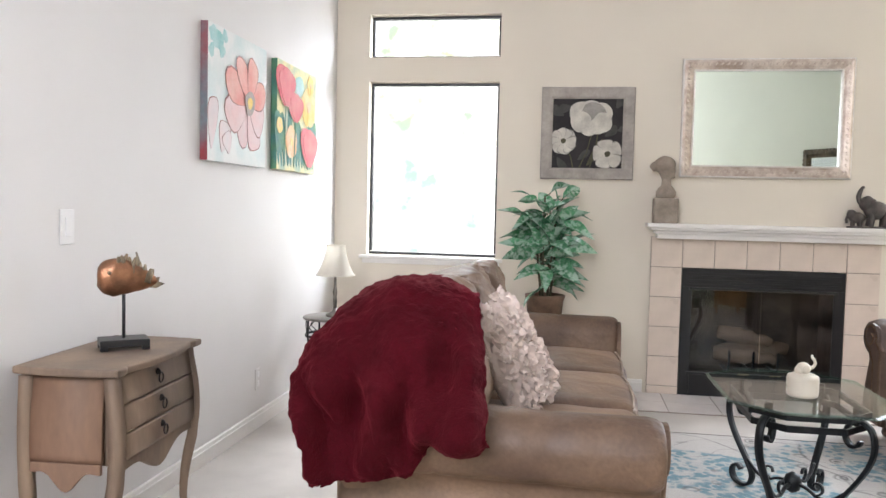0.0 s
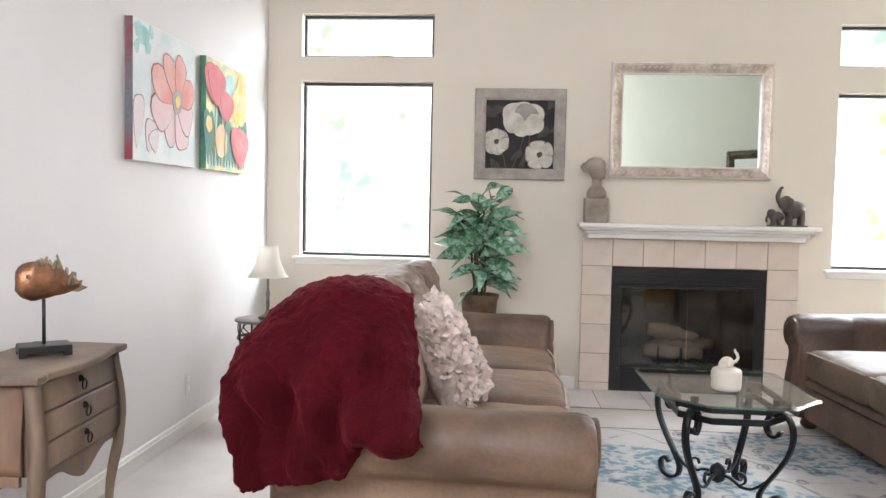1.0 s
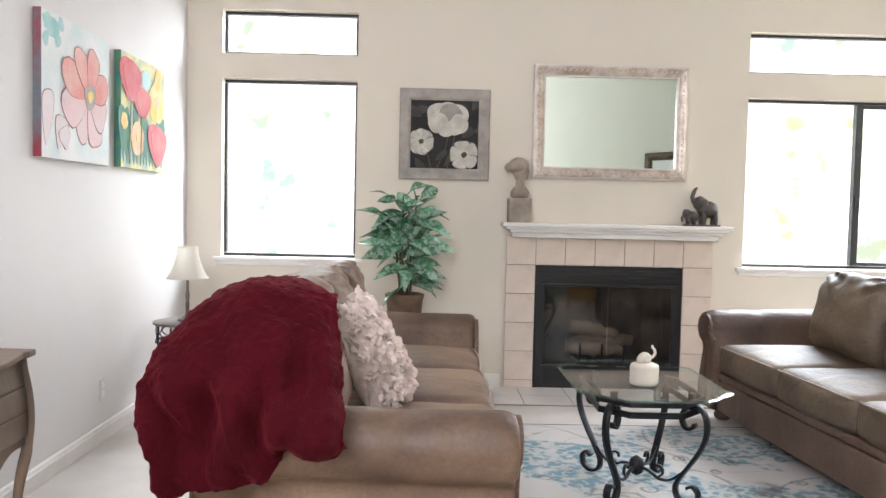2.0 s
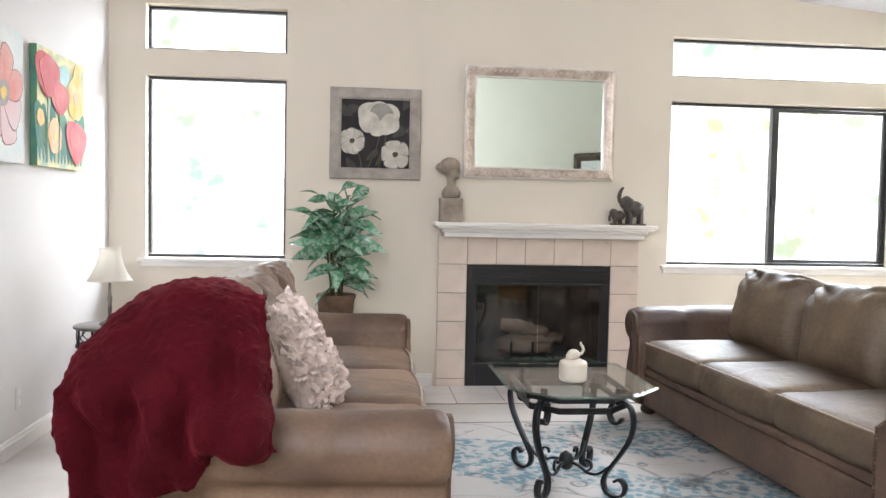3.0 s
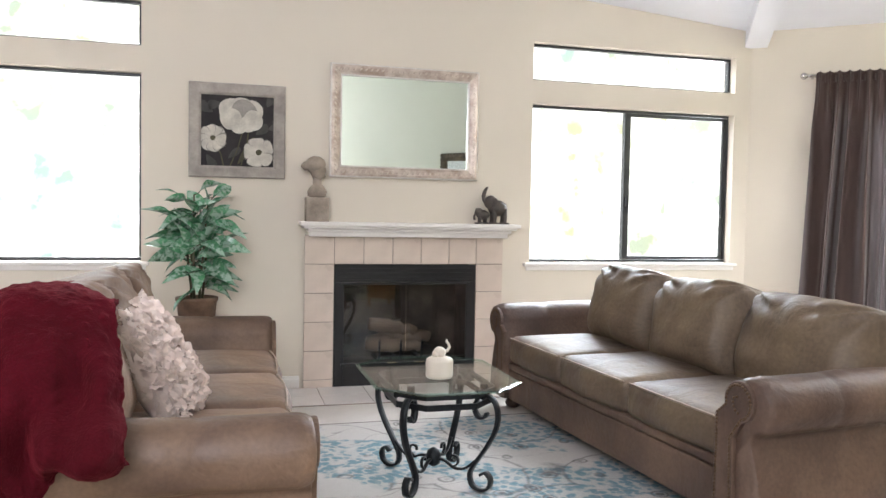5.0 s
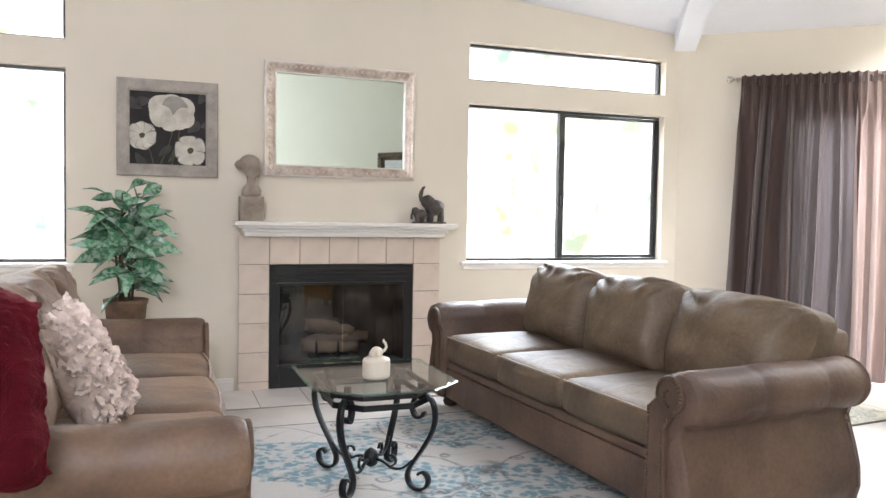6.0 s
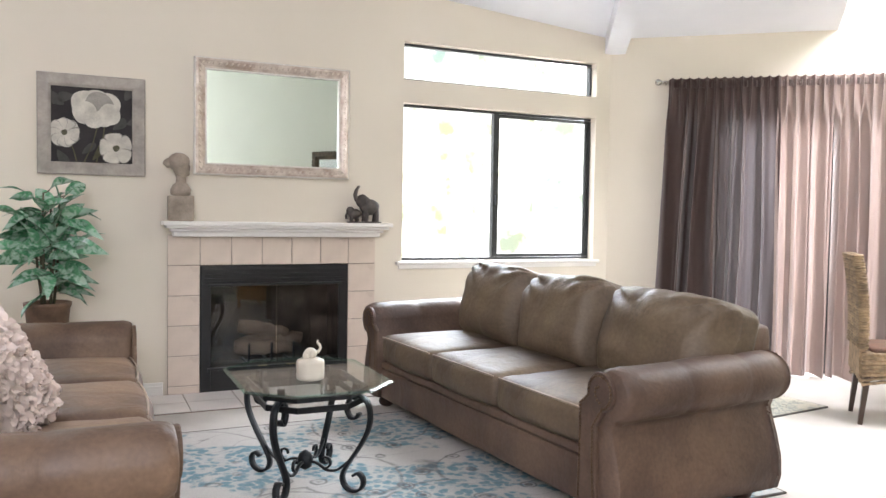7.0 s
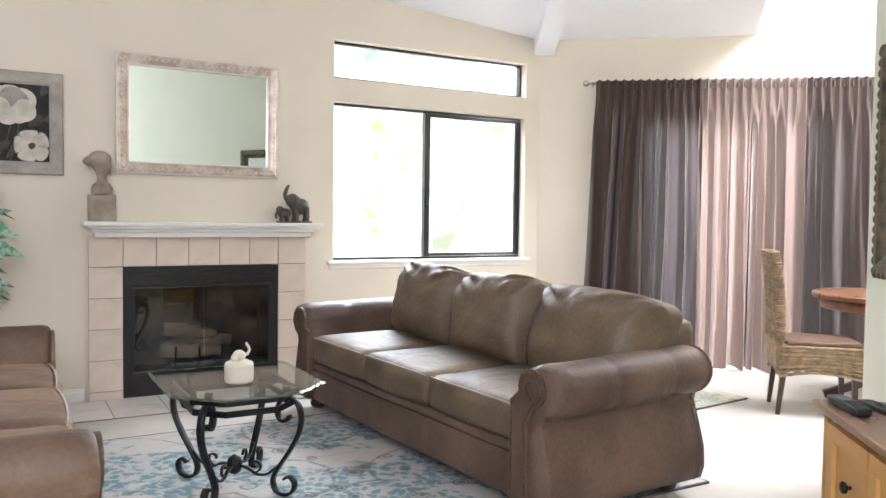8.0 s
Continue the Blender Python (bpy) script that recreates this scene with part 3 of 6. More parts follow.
    for x in (0.14, L - 0.14):
        for y in (0.10, D - 0.12):
            mm = Matrix.Translation((x, y, 0.0))
            if foot is None:
                foot = part("foot", lathe([(0.03, 0.0), (0.045, 0.012), (0.052, 0.03), (0.045, 0.05), (0.034, 0.062), (0.036, 0.085)], 16), DARKWOOD, s, "dark turned bun foot", True, mm)
            else:
                again(foot, mm)
    return s


# one sofa faces the other across the rug
sofa("sofa", "brown suede-look leather sofa with rolled nailhead arms", 2.45, 0.94, LEATHER,
     Matrix.Translation((1.675, 4.765, 0.012)) @ Matrix.Rotation(radians(-86.2), 4, "Z"), 1.3, wide_end=0.10, shift=0.075)
sofa("sofa", "tan brown suede sofa with a red throw over it", 2.36, 1.0, LEATHER2,
     Matrix.Translation((0.258, 2.20, 0.012)) @ Matrix.Rotation(radians(90), 4, "Z"), 7.7, h=0.63, lean=0.035, set_back=0.235, back_h=0.505, nails=False, hide=LEATHER2)


# ---- sliding door behind the curtains, and the deck rail outside ----
SLANT = Matrix.Translation(slant(0)) @ Matrix((DIR, INW, Vector((0, 0, 1)))).transposed().to_4x4()
door = thing("door_1", "black-framed sliding glass door behind curtains", "glass door", SLANT, "", "structure")
for a, b, c, d in ((DOOR[0], DOOR[1], 2.03, 2.068), (DOOR[0], DOOR[0] + 0.04, 0.0, 2.03), (DOOR[1] - 0.04, DOOR[1], 0.0, 2.03), (1.72, 1.77, 0.0, 2.03)):
    part("frame", box(a + 0.002, b - 0.002, -0.11, -0.06, c + 0.002, d, 0.003), FRAME, door)
for a, b in ((DOOR[0] + 0.04, 1.72), (1.77, DOOR[1] - 0.04)):
    p = part("pane", box(a, b, -0.088, -0.082, 0.004, 2.03), PANE, door)
    p.visible_shadow = False
rail = thing("deck_rail", "white painted deck rail outside the glass door", "railing", SLANT)
part("top_rail", box(0.2, 4.2, -1.64, -1.56, 1.0, 1.05, 0.01), TRIM, rail)
for k in range(5):
    part("post", box(0.3 + 0.9 * k, 0.39 + 0.9 * k, -1.64, -1.56, -0.2, 1.0, 0.01), TRIM, rail)
bm = bmesh.new()
bm.faces.new([bm.verts.new(SLANT @ Vector(p)) for p in ((-1.5, -6, -2), (9, -6, -2), (9, -6, 7), (-1.5, -6, 7))])
structure("backdrop_door", bm, GARDEN, "sunlit garden beyond the glass door", "backdrop")

# ---- curtains ----


def cloth(name, col, through_col, share, clear):
    m = bpy.data.materials.new(name)
    m.use_nodes = True
    N, L = m.node_tree.nodes, m.node_tree.links
    p = N["Principled BSDF"]
    p.inputs["Roughness"].default_value = 0.75
    p.inputs["Sheen Weight"].default_value = 0.3
    tc, n1, n2 = N.new("ShaderNodeTexCoord"), N.new("ShaderNodeTexNoise"), N.new("ShaderNodeTexWave")
    n1.inputs["Scale"].default_value = 4
    n2.inputs["Scale"].default_value, n2.inputs["Distortion"].default_value, n2.inputs["Detail"].default_value = 90, 3, 3
    L.new(tc.outputs["Object"], n1.inputs["Vector"])
    L.new(tc.outputs["Object"], n2.inputs["Vector"])
    mx = N.new("ShaderNodeMix")
    mx.data_type = "RGBA"
    mx.inputs["A"].default_value = col
    mx.inputs["B"].default_value = tuple(c * 0.72 for c in col[:3]) + (1,)
    L.new(n1.outputs[0], mx.inputs["Factor"])
    L.new(mx.outputs["Result"], p.inputs["Base Color"])
    b = N.new("ShaderNodeBump")
    b.inputs["Strength"].default_value, b.inputs["Distance"].default_value = 0.15, 0.002
    L.new(n2.outputs[0], b.inputs["Height"])
    L.new(b.outputs[0], p.inputs["Normal"])
    tr, ms, tp, m2 = N.new("ShaderNodeBsdfTranslucent"), N.new("ShaderNodeMixShader"), N.new("ShaderNodeBsdfTransparent"), N.new("ShaderNodeMixShader")
    tr.inputs[0].default_value = through_col
    ms.inputs[0].default_value, m2.inputs[0].default_value = share, clear
    L.new(p.outputs[0], ms.inputs[1])
    L.new(tr.outputs[0], ms.inputs[2])
    L.new(ms.outputs[0], m2.inputs[1])
    L.new(tp.outputs[0], m2.inputs[2])
    L.new(m2.outputs[0], N["Material Output"].inputs[0])
    return m


DARKCLOTH = cloth("dark_mauve_silk", (0.056, 0.026, 0.019, 1), (0.29, 0.25, 0.26, 1), 0.13, 0.008)
PINKCLOTH = cloth("pale_rose_silk", (0.27, 0.20, 0.178, 1), (0.56, 0.40, 0.35, 1), 0.20, 0.012)
CHROME = mat("brushed_nickel", (0.6, 0.58, 0.55, 1), 0.25, 0.05, 20, 90, 0.02, metal=1.0)


def curtain(s0, s1, material, label, seed, flare=0.0):
    c = thing("curtain", label, "curtain", SLANT @ Matrix.Translation(((s0 + s1) / 2, 0.145, 0.013)), "pleated curtains")
    w, h = s1 - s0, 2.36
    nu, nv = 200, 64
    bm = bmesh.new()
    grid = []
    rnd = random.Random(seed)
    ph = [rnd.uniform(0, 6.28) for _ in range(6)]
    folds, pleats = 8.2 * w, 15.0 * w    # soft folds of the drop, pinch pleats of the heading
    for j in range(nv + 1):
        v = j / nv
        row = []
        for i in range(nu + 1):
            u = i / nu
            x = (u - 0.5) * w - flare * (1 - v) ** 1.4 * (1 - u)
            # each fold has its own width, wanders on the way down and some die out
            uu = u + 0.085 * noise.noise((u * 5 + seed, 0.5 * v, seed + 2)) + 0.016 * noise.noise((u * 3, v * 2.2, seed + 31))
            f = 6.283 * folds * uu + ph[0]
            depth = 0.072 * (0.55 + 0.6 * noise.noise((uu * w * 7, v * 0.7, seed + 9)) + 0.35 * (1 - v))
            soft = 0.8 * math.sin(f) + 0.45 * math.sin(1.7 * f + ph[1] + 1.4 * v) + 0.9 * noise.noise((uu * w * 17, v * 1.3, seed + 5)) + 0.5 * noise.noise((uu * w * 40, v * 1.8, seed + 8))
            p = 6.283 * pleats * u + ph[4]
            k = max(0.0, min(1.0, (v - 0.80) / 0.14))
            k = k * k * (3 - 2 * k)
            pinch = 1.0 - 2.0 * abs(math.sin(p / 2)) ** 0.55
            y = (1 - k) * depth * soft + k * 0.020 * pinch + 0.010 * (1 - abs(2 * v - 1.75) * 4 if 0.75 < v < 1.0 else 0) * math.sin(p)
            x += 0.012 * math.cos(f) * (1 - k)
            y = max(-0.105, y) + 0.004 * noise.noise((u * 30, v * 9, seed))
            z = h * v + (0.006 * pinch * k if v > 0.97 else 0) + (0.012 * math.sin(9 * u + ph[5]) if j == 0 else 0)
            row.append(bm.verts.new((x, y, z)))
        grid.append(row)
    for a, b in zip(grid, grid[1:]):
        for i in range(nu):
            bm.faces.new((a[i], a[i + 1], b[i + 1], b[i]))
    part("panel", bm, material, c, "", True)
    # header tape sewn along the top
    pts = [(w * (i / 60 - 0.5), 0.012 * math.sin(i * 2.3) - 0.012, h - 0.055) for i in range(61)]
    part("header_tape", sweep(pts, 0.006, 0.05), material, c)
    return c


curtain(0.475, 1.32, DARKCLOTH, "dark mauve silky pleated curtain panel", 3, 0.10)
curtain(1.30, 1.715, PINKCLOTH, "pale rose silky pleated curtain panel", 8)
curtain(1.705, 2.12, PINKCLOTH, "pale rose silky pleated curtain panel", 15)
curtain(2.10, 2.86, DARKCLOTH, "dark mauve silky pleated curtain panel", 21)
rod = thing("curtain_rod", "brushed nickel curtain rod with ball finials", "curtain rod", SLANT @ Matrix.Translation((0, 0.10, 2.352)))
part("pole", sweep([(0.42, 0, 0), (2.95, 0, 0)], 0.022, 0.022, round_n=12), CHROME, rod, "", True)
bm = lathe([(0.008, 0), (0.012, 0.01), (0.024, 0.022), (0.028, 0.038), (0.022, 0.054), (0.006, 0.062)], 14)
part("finial", bm, CHROME, rod, "nickel ball finial", True, Matrix.Translation((0.425, 0, 0)) @ Matrix.Rotation(radians(-90), 4, "Y"))
for x in (0.45, 1.71, 2.9):
    part("bracket", box(x - 0.008, x + 0.008, -0.10, 0, -0.012, 0.012, 0.002), CHROME, rod)

# ---- rugs ----


def rug_mat(name, light, blue, grey, scale):
    m = bpy.data.materials.new(name)
    m.use_nodes = True
    N, L = m.node_tree.nodes, m.node_tree.links
    p = N["Principled BSDF"]
    p.inputs["Roughness"].default_value = 0.95
    tc = N.new("ShaderNodeTexCoord")

    def node(kind, **kw):
        n = N.new(kind)
        for k, v in kw.items():
            n.inputs[k].default_value = v
        return n

    def ramp(src, stops):
        r = N.new("ShaderNodeValToRGB")
        r.color_ramp.elements.remove(r.color_ramp.elements[0])
        r.color_ramp.elements[0].position, r.color_ramp.elements[0].color = stops[0][0], (stops[0][1],) * 3 + (1,)
        for q, val in stops[1:]:
            e = r.color_ramp.elements.new(q)
            e.color = (val,) * 3 + (1,)
        L.new(src, r.inputs[0])
        return r.outputs[0]

    def mixc(fac, a, b):
        x = N.new("ShaderNodeMix")
        x.data_type = "RGBA"
        L.new(fac, x.inputs["Factor"])
        for key, val in (("A", a), ("B", b)):
            if isinstance(val, tuple):
                x.inputs[key].default_value = val
            else:
                L.new(val, x.inputs[key])
        return x.outputs["Result"]

    def mul(a, b):
        x = N.new("ShaderNodeMath")
        x.operation = "MULTIPLY"
        L.new(a, x.inputs[0])
        L.new(b, x.inputs[1])
        return x.outputs[0]

    warp = node("ShaderNodeTexNoise", Scale=2.6 * scale, Detail=4.0)
    L.new(tc.outputs["Object"], warp.inputs["Vector"])
    add = N.new("ShaderNodeMix")
    add.data_type, add.blend_type = "RGBA", "ADD"
    add.inputs["Factor"].default_value = 0.16
    L.new(tc.outputs["Object"], add.inputs["A"])
    L.new(warp.outputs[1], add.inputs["B"])
    where = add.outputs["Result"]
    # large blue medallions, broken up by fine petals
    v1 = N.new("ShaderNodeTexVoronoi")
    v1.inputs["Scale"].default_value = 1.75 * scale
    L.new(where, v1.inputs["Vector"])
    patch = node("ShaderNodeTexNoise", Scale=1.7 * scale, Detail=4.0)
    L.new(tc.outputs["Object"], patch.inputs["Vector"])
    blobs = ramp(patch.outputs[0], [(0.0, 0), (0.465, 0), (0.49, 1)])
    v2 = N.new("ShaderNodeTexVoronoi")
    v2.inputs["Scale"].default_value = 24 * scale
    L.new(where, v2.inputs["Vector"])
    petals = ramp(v2.outputs["Distance"], [(0.0, 0.45), (0.14, 1), (0.45, 0.9), (0.60, 0.2)])
    wear = node("ShaderNodeTexNoise", Scale=14 * scale, Detail=6.0)
    L.new(tc.outputs["Object"], wear.inputs["Vector"])
    worn = ramp(wear.outputs[0], [(0.34, 0.4), (0.5, 1)])
    c = mixc(mul(mul(blobs, petals), worn), light, blue)
    # thin grey vines and rings
    ring = ramp(v1.outputs["Distance"], [(0.66, 0), (0.68, 0.7), (0.70, 0)])
    w1 = N.new("ShaderNodeTexWave")
    w1.wave_type = "RINGS"
    w1.inputs["Scale"].default_value, w1.inputs["Distortion"].default_value, w1.inputs["Detail"].default_value, w1.inputs["Detail Scale"].default_value = 0.8 * scale, 9, 2, 1.2
    L.new(tc.outputs["Object"], w1.inputs["Vector"])
    vine = ramp(w1.outputs[0], [(0.475, 0), (0.5, 0.7), (0.525, 0)])
    c = mixc(mul(vine, worn), c, grey)
    c = mixc(mul(ring, worn), c, grey)
    v3 = N.new("ShaderNodeTexVoronoi")
    v3.inputs["Scale"].default_value = 5.2 * scale
    L.new(where, v3.inputs["Vector"])
    flower = ramp(v3.outputs["Distance"], [(0.0, 0), (0.09, 1), (0.15, 0), (0.2, 0.8), (0.25, 0)])
    c = mixc(mul(flower, worn), c, grey)
    fine = node("ShaderNodeTexNoise", Scale=260.0, Detail=2.0)
    L.new(tc.outputs["Object"], fine.inputs["Vector"])
    mm = N.new("ShaderNodeMix")
    mm.data_type, mm.blend_type = "RGBA", "MULTIPLY"
    mm.inputs["Factor"].default_value = 0.5
    L.new(c, mm.inputs["A"])
    L.new(fine.outputs[0], mm.inputs["B"])
    g = N.new("ShaderNodeHueSaturation")
    g.inputs["Value"].default_value = 1.3
    L.new(mm.outputs["Result"], g.inputs["Color"])
    L.new(g.outputs[0], p.inputs["Base Color"])
    b = node("ShaderNodeBump", Strength=0.5, Distance=0.003)
    L.new(fine.outputs[0], b.inputs["Height"])
    L.new(b.outputs[0], p.inputs["Normal"])
    return m


RUG = rug_mat("cream_blue_rug", (0.53, 0.505, 0.475, 1), (0.135, 0.255, 0.305, 1), (0.12, 0.115, 0.115, 1), 1.0)
MAT2 = rug_mat("cream_grey_mat", (0.62, 0.58, 0.48, 1), (0.3, 0.33, 0.3, 1), (0.16, 0.16, 0.13, 1), 2.2)
BIND = mat("dark_rug_binding", (0.12, 0.11, 0.1, 1), 0.9, 0.15, 20, 200, 0.4)


def rug(name, w, d, material, label, m):
    r = thing(name, label, "rug", m)
    bm = rbox(w, d, 0.010, 0.004, 20)
    part("woven_field", bm, material, r, "", False, Matrix.Translation((0, 0, 0.0065)))
    pts = [(x * w / 2, y * d / 2, 0.006) for x, y in ((-1, -1), (1, -1), (1, 1), (-1, 1))]
    part("binding", sweep(pts, 0.012, 0.010, closed=True), BIND, r, "dark bound edge")
    return r


rug("rug", 3.05, 1.96, RUG, "cream rug with faded blue floral medallions", Matrix.Translation((1.38, 3.478, 0.0)))
rug("rug", 1.3, 0.44, MAT2, "small cream and grey patterned mat", Matrix.Translation((3.83, 3.72, 0)) @ Matrix.Rotation(radians(6), 4, "Z"))

# ---- coffee table ----
TABLEGLASS = glass_pane("table_glass", 0.1, 0.0, (0.93, 0.97, 0.955, 1))
GLASSEDGE = glass_pane("green_glass_edge", 0.22, 0.22, (0.62, 0.85, 0.78, 1))
TC = (0.938, 3.436)


def spiral(cx, cz, r0, r1, a0, a1, n):
    return [(cx + (r0 + (r1 - r0) * t / n) * math.cos(radians(a0 + (a1 - a0) * t / n)), cz + (r0 + (r1 - r0) * t / n) * math.sin(radians(a0 + (a1 - a0) * t / n))) for t in range(n + 1)]


def coffee_table():
    t = thing("coffee_table", "octagonal glass coffee table on scrolled wrought iron legs", "coffee table", Matrix.Translation((*TC, 0.012)))
    ax, ay, c = 0.325, 0.425, 0.16
    oct_ = [(ax, -ay + c), (ax, ay - c), (ax - c, ay), (-ax + c, ay), (-ax, ay - c), (-ax, -ay + c), (-ax + c, -ay), (ax - c, -ay)]
    H = 0.484

    def slab(k, z0, z1):
        bm = bmesh.new()
        lo = [bm.verts.new((x * k, y * k, z0)) for x, y in oct_]
        hi = [bm.verts.new((x * k, y * k, z1)) for x, y in oct_]
        bm.faces.new(list(reversed(lo)))
        bm.faces.new(hi)
        for i in range(8):
            bm.faces.new((lo[i], lo[(i + 1) % 8], hi[(i + 1) % 8], hi[i]))
        return bm

    top = part("glass_top", slab(0.965, H, H + 0.011), TABLEGLASS, t, "clear bevelled glass top")
    top.visible_shadow = False
    bm = bmesh.new()
    rings = []
    for k, z in ((0.968, H), (1.0, H + 0.001), (1.0, H + 0.005), (0.968, H + 0.0112)):
        rings.append([bm.verts.new((x * k, y * k, z)) for x, y in oct_])
    for a, b in zip(rings, rings[1:]):
        for i in range(8):
            bm.faces.new((a[i], a[(i + 1) % 8], b[(i + 1) % 8], b[i]))
    part("bevel_edge", bm, GLASSEDGE, t, "green tinted bevelled edge")
    # two flat iron hoops below the glass
    for z, k in ((H - 0.035, 0.70), (H - 0.085, 0.66)):
        pts = [(x * k, y * k, z) for x, y in oct_]
        part("hoop", sweep(pts, 0.010, 0.026, closed=True), IRON, t)
    # leg: from the inner scroll over a shoulder, in at the waist and out to the foot scroll
    leg = [(0.262, 0.335), (0.250, 0.314), (0.222, 0.312), (0.204, 0.345), (0.220, 0.390), (0.262, 0.408), (0.300, 0.382), (0.313, 0.325), (0.300, 0.262), (0.262, 0.19), (0.215, 0.12), (0.186, 0.065), (0.196, 0.022), (0.235, 0.006), (0.274, 0.022), (0.284, 0.060), (0.262, 0.084), (0.238, 0.070)]

    def smooth(pts, n=5):
        out = []
        for i in range(len(pts) - 1):
            p0, p1, p2, p3 = (Vector(pts[max(0, i - 1)]), Vector(pts[i]), Vector(pts[i + 1]), Vector(pts[min(len(pts) - 1, i + 2)]))
            for q in range(n):
                u = q / n
                out.append(0.5 * ((2 * p1) + (p2 - p0) * u + (2 * p0 - 5 * p1 + 4 * p2 - p3) * u * u + (3 * p1 - p0 - 3 * p2 + p3) * u ** 3))
        out.append(Vector(pts[-1]))
        return out

    for k in range(4):
        a = math.atan2(ay * 0.80 * (1 if k in (0, 1) else -1), ax * 0.95 * (1 if k in (0, 3) else -1))
        d = Vector((math.cos(a), 1.22 * math.sin(a), 0))
        side = Vector((-d.y, d.x, 0)).normalized()
        pts = [d * (q.x * 1.0) + Vector((0, 0, q.y * 1.06)) for q in smooth(leg)]
        part("leg", sweep(pts, 0.030, 0.011, up=side.cross(Vector((0, 0, 1)))), IRON, t, "scrolled flat-bar leg", True)
        up = [d * 0.235 + Vector((0, 0, 0.415)), d * 0.245 + Vector((0, 0, 0.45)), d * 0.245 + Vector((0, 0, H - 0.002))]
        part("post", sweep(up, 0.024, 0.024), IRON, t)
        st = [d * r + Vector((0, 0, z)) for r, z in ((0.21, 0.13), (0.16, 0.085), (0.11, 0.075), (0.065, 0.095), (0.02, 0.10))]
        part("stretcher", sweep([Vector(q) for q in smooth([tuple(v) for v in st])], 0.014, 0.010), IRON, t, "", True)
        cs = [(0.10, 0.078), (0.125, 0.10), (0.12, 0.128), (0.095, 0.13), (0.088, 0.112)]
        part("curl", sweep([d * q.x + Vector((0, 0, q.y)) for q in smooth(cs)], 0.012, 0.008), IRON, t, "", True)
    part("hub", lathe([(0.006, 0.055), (0.03, 0.07), (0.038, 0.10), (0.028, 0.13), (0.006, 0.145)], 12), IRON, t, "cast iron centre knot", True)
    return t


coffee_table()

CERAMIC = mat("cream_ceramic", (0.68, 0.62, 0.52, 1), 0.3, 0.04, 8, 90, 0.03, spec=0.5)
jar = thing("candle_jar", "cream ceramic candle jar with an elephant lid", "candle jar", Matrix.Translation((0.925, 3.315, 0.5080)) @ Matrix.Scale(0.9, 4))
part("body", lathe([(0.058, 0.0), (0.066, 0.006), (0.068, 0.02), (0.068, 0.082), (0.064, 0.094), (0.045, 0.103), (0.02, 0.106)], 28), CERAMIC, jar, "", True)


def blob(bm, c, r, s=(1, 1, 1), rot=None):
    m = Matrix.Translation(c) @ (rot or Matrix()) @ Matrix.Diagonal((s[0] * r, s[1] * r, s[2] * r, 1))
    bmesh.ops.create_uvsphere(bm, u_segments=14, v_segments=9, radius=1.0, matrix=m)


bm = bmesh.new()
blob(bm, (0.0, 0, 0.125), 0.032, (1.0, 0.85, 0.9))
blob(bm, (-0.02, 0.0, 0.115), 0.022, (0.8, 1.1, 1.0))
blob(bm, (0.005, 0.026, 0.127), 0.018, (0.9, 0.35, 1.1))
blob(bm, (0.005, -0.026, 0.127), 0.018, (0.9, 0.35, 1.1))
join(bm, sweep([(0.018, 0, 0.128), (0.04, 0, 0.132), (0.05, 0, 0.150), (0.044, 0, 0.168), (0.034, 0, 0.178), (0.036, 0, 0.188)], 0.016, 0.016, round_n=8, taper=lambda q: 1.1 - 0.5 * q))
part("lid", bm, CERAMIC, jar, "lid shaped as a small elephant with raised trunk", True)

# ---- pictures and mirrors ----
GREYWOOD = mat("weathered_grey_frame", (0.45, 0.405, 0.36, 1), 0.7, 0.16, 9, 70, 0.3)
NIGHT = mat("charcoal_canvas", (0.035, 0.03, 0.03, 1), 0.8, 0.2, 6, 150, 0.1, col2=(0.012, 0.01, 0.01, 1))
IVORY = mat("ivory_petal_paint", (0.68, 0.64, 0.56, 1), 0.75, 0.14, 14, 120, 0.1, col2=(0.45, 0.42, 0.37, 1))
GREYP = mat("shaded_petal_paint", (0.40, 0.37, 0.33, 1), 0.75, 0.2, 14, 120, 0.1)
STEM = mat("olive_stem_paint", (0.11, 0.1, 0.055, 1), 0.8, 0.2, 14, 120, 0.1)
DIMLEAF = mat("dim_leaf_paint", (0.08, 0.075, 0.07, 1), 0.8, 0.2, 14, 120, 0.1)
SILVER = mat("champagne_silver_leaf", (0.76, 0.67, 0.585, 1), 0.36, 0.18, 16, 80, 0.3, metal=0.35, col2=(0.48, 0.37, 0.30, 1))
MIRROR = bpy.data.materials.new("mirror_glass")
MIRROR.use_nodes = True
MIRROR.node_tree.nodes["Principled BSDF"].inputs["Base Color"].default_value = (0.74, 0.80, 0.77, 1)
MIRROR.node_tree.nodes["Principled BSDF"].inputs["Metallic"].default_value = 1.0
MIRROR.node_tree.nodes["Principled BSDF"].inputs["Roughness"].default_value = 0.01


def moulding(w, h, prof):
    """A mitred frame of outer size w x h in the x-z plane. prof: (inset from the outer edge, how far it stands out)."""
    bm = bmesh.new()
    rings = []
    for ins, out in prof:
        a, b = w / 2 - ins, h / 2 - ins
        rings.append([bm.verts.new((x, -out, z)) for x, z in ((-a, -b), (a, -b), (a, b), (-a, b))])
    for p, q in zip(rings, rings[1:]):
        for i in range(4):
            bm.faces.new((p[i], p[(i + 1) % 4], q[(i + 1) % 4], q[i]))
    bmesh.ops.recalc_face_normals(bm, faces=bm.faces[:])
    return bm


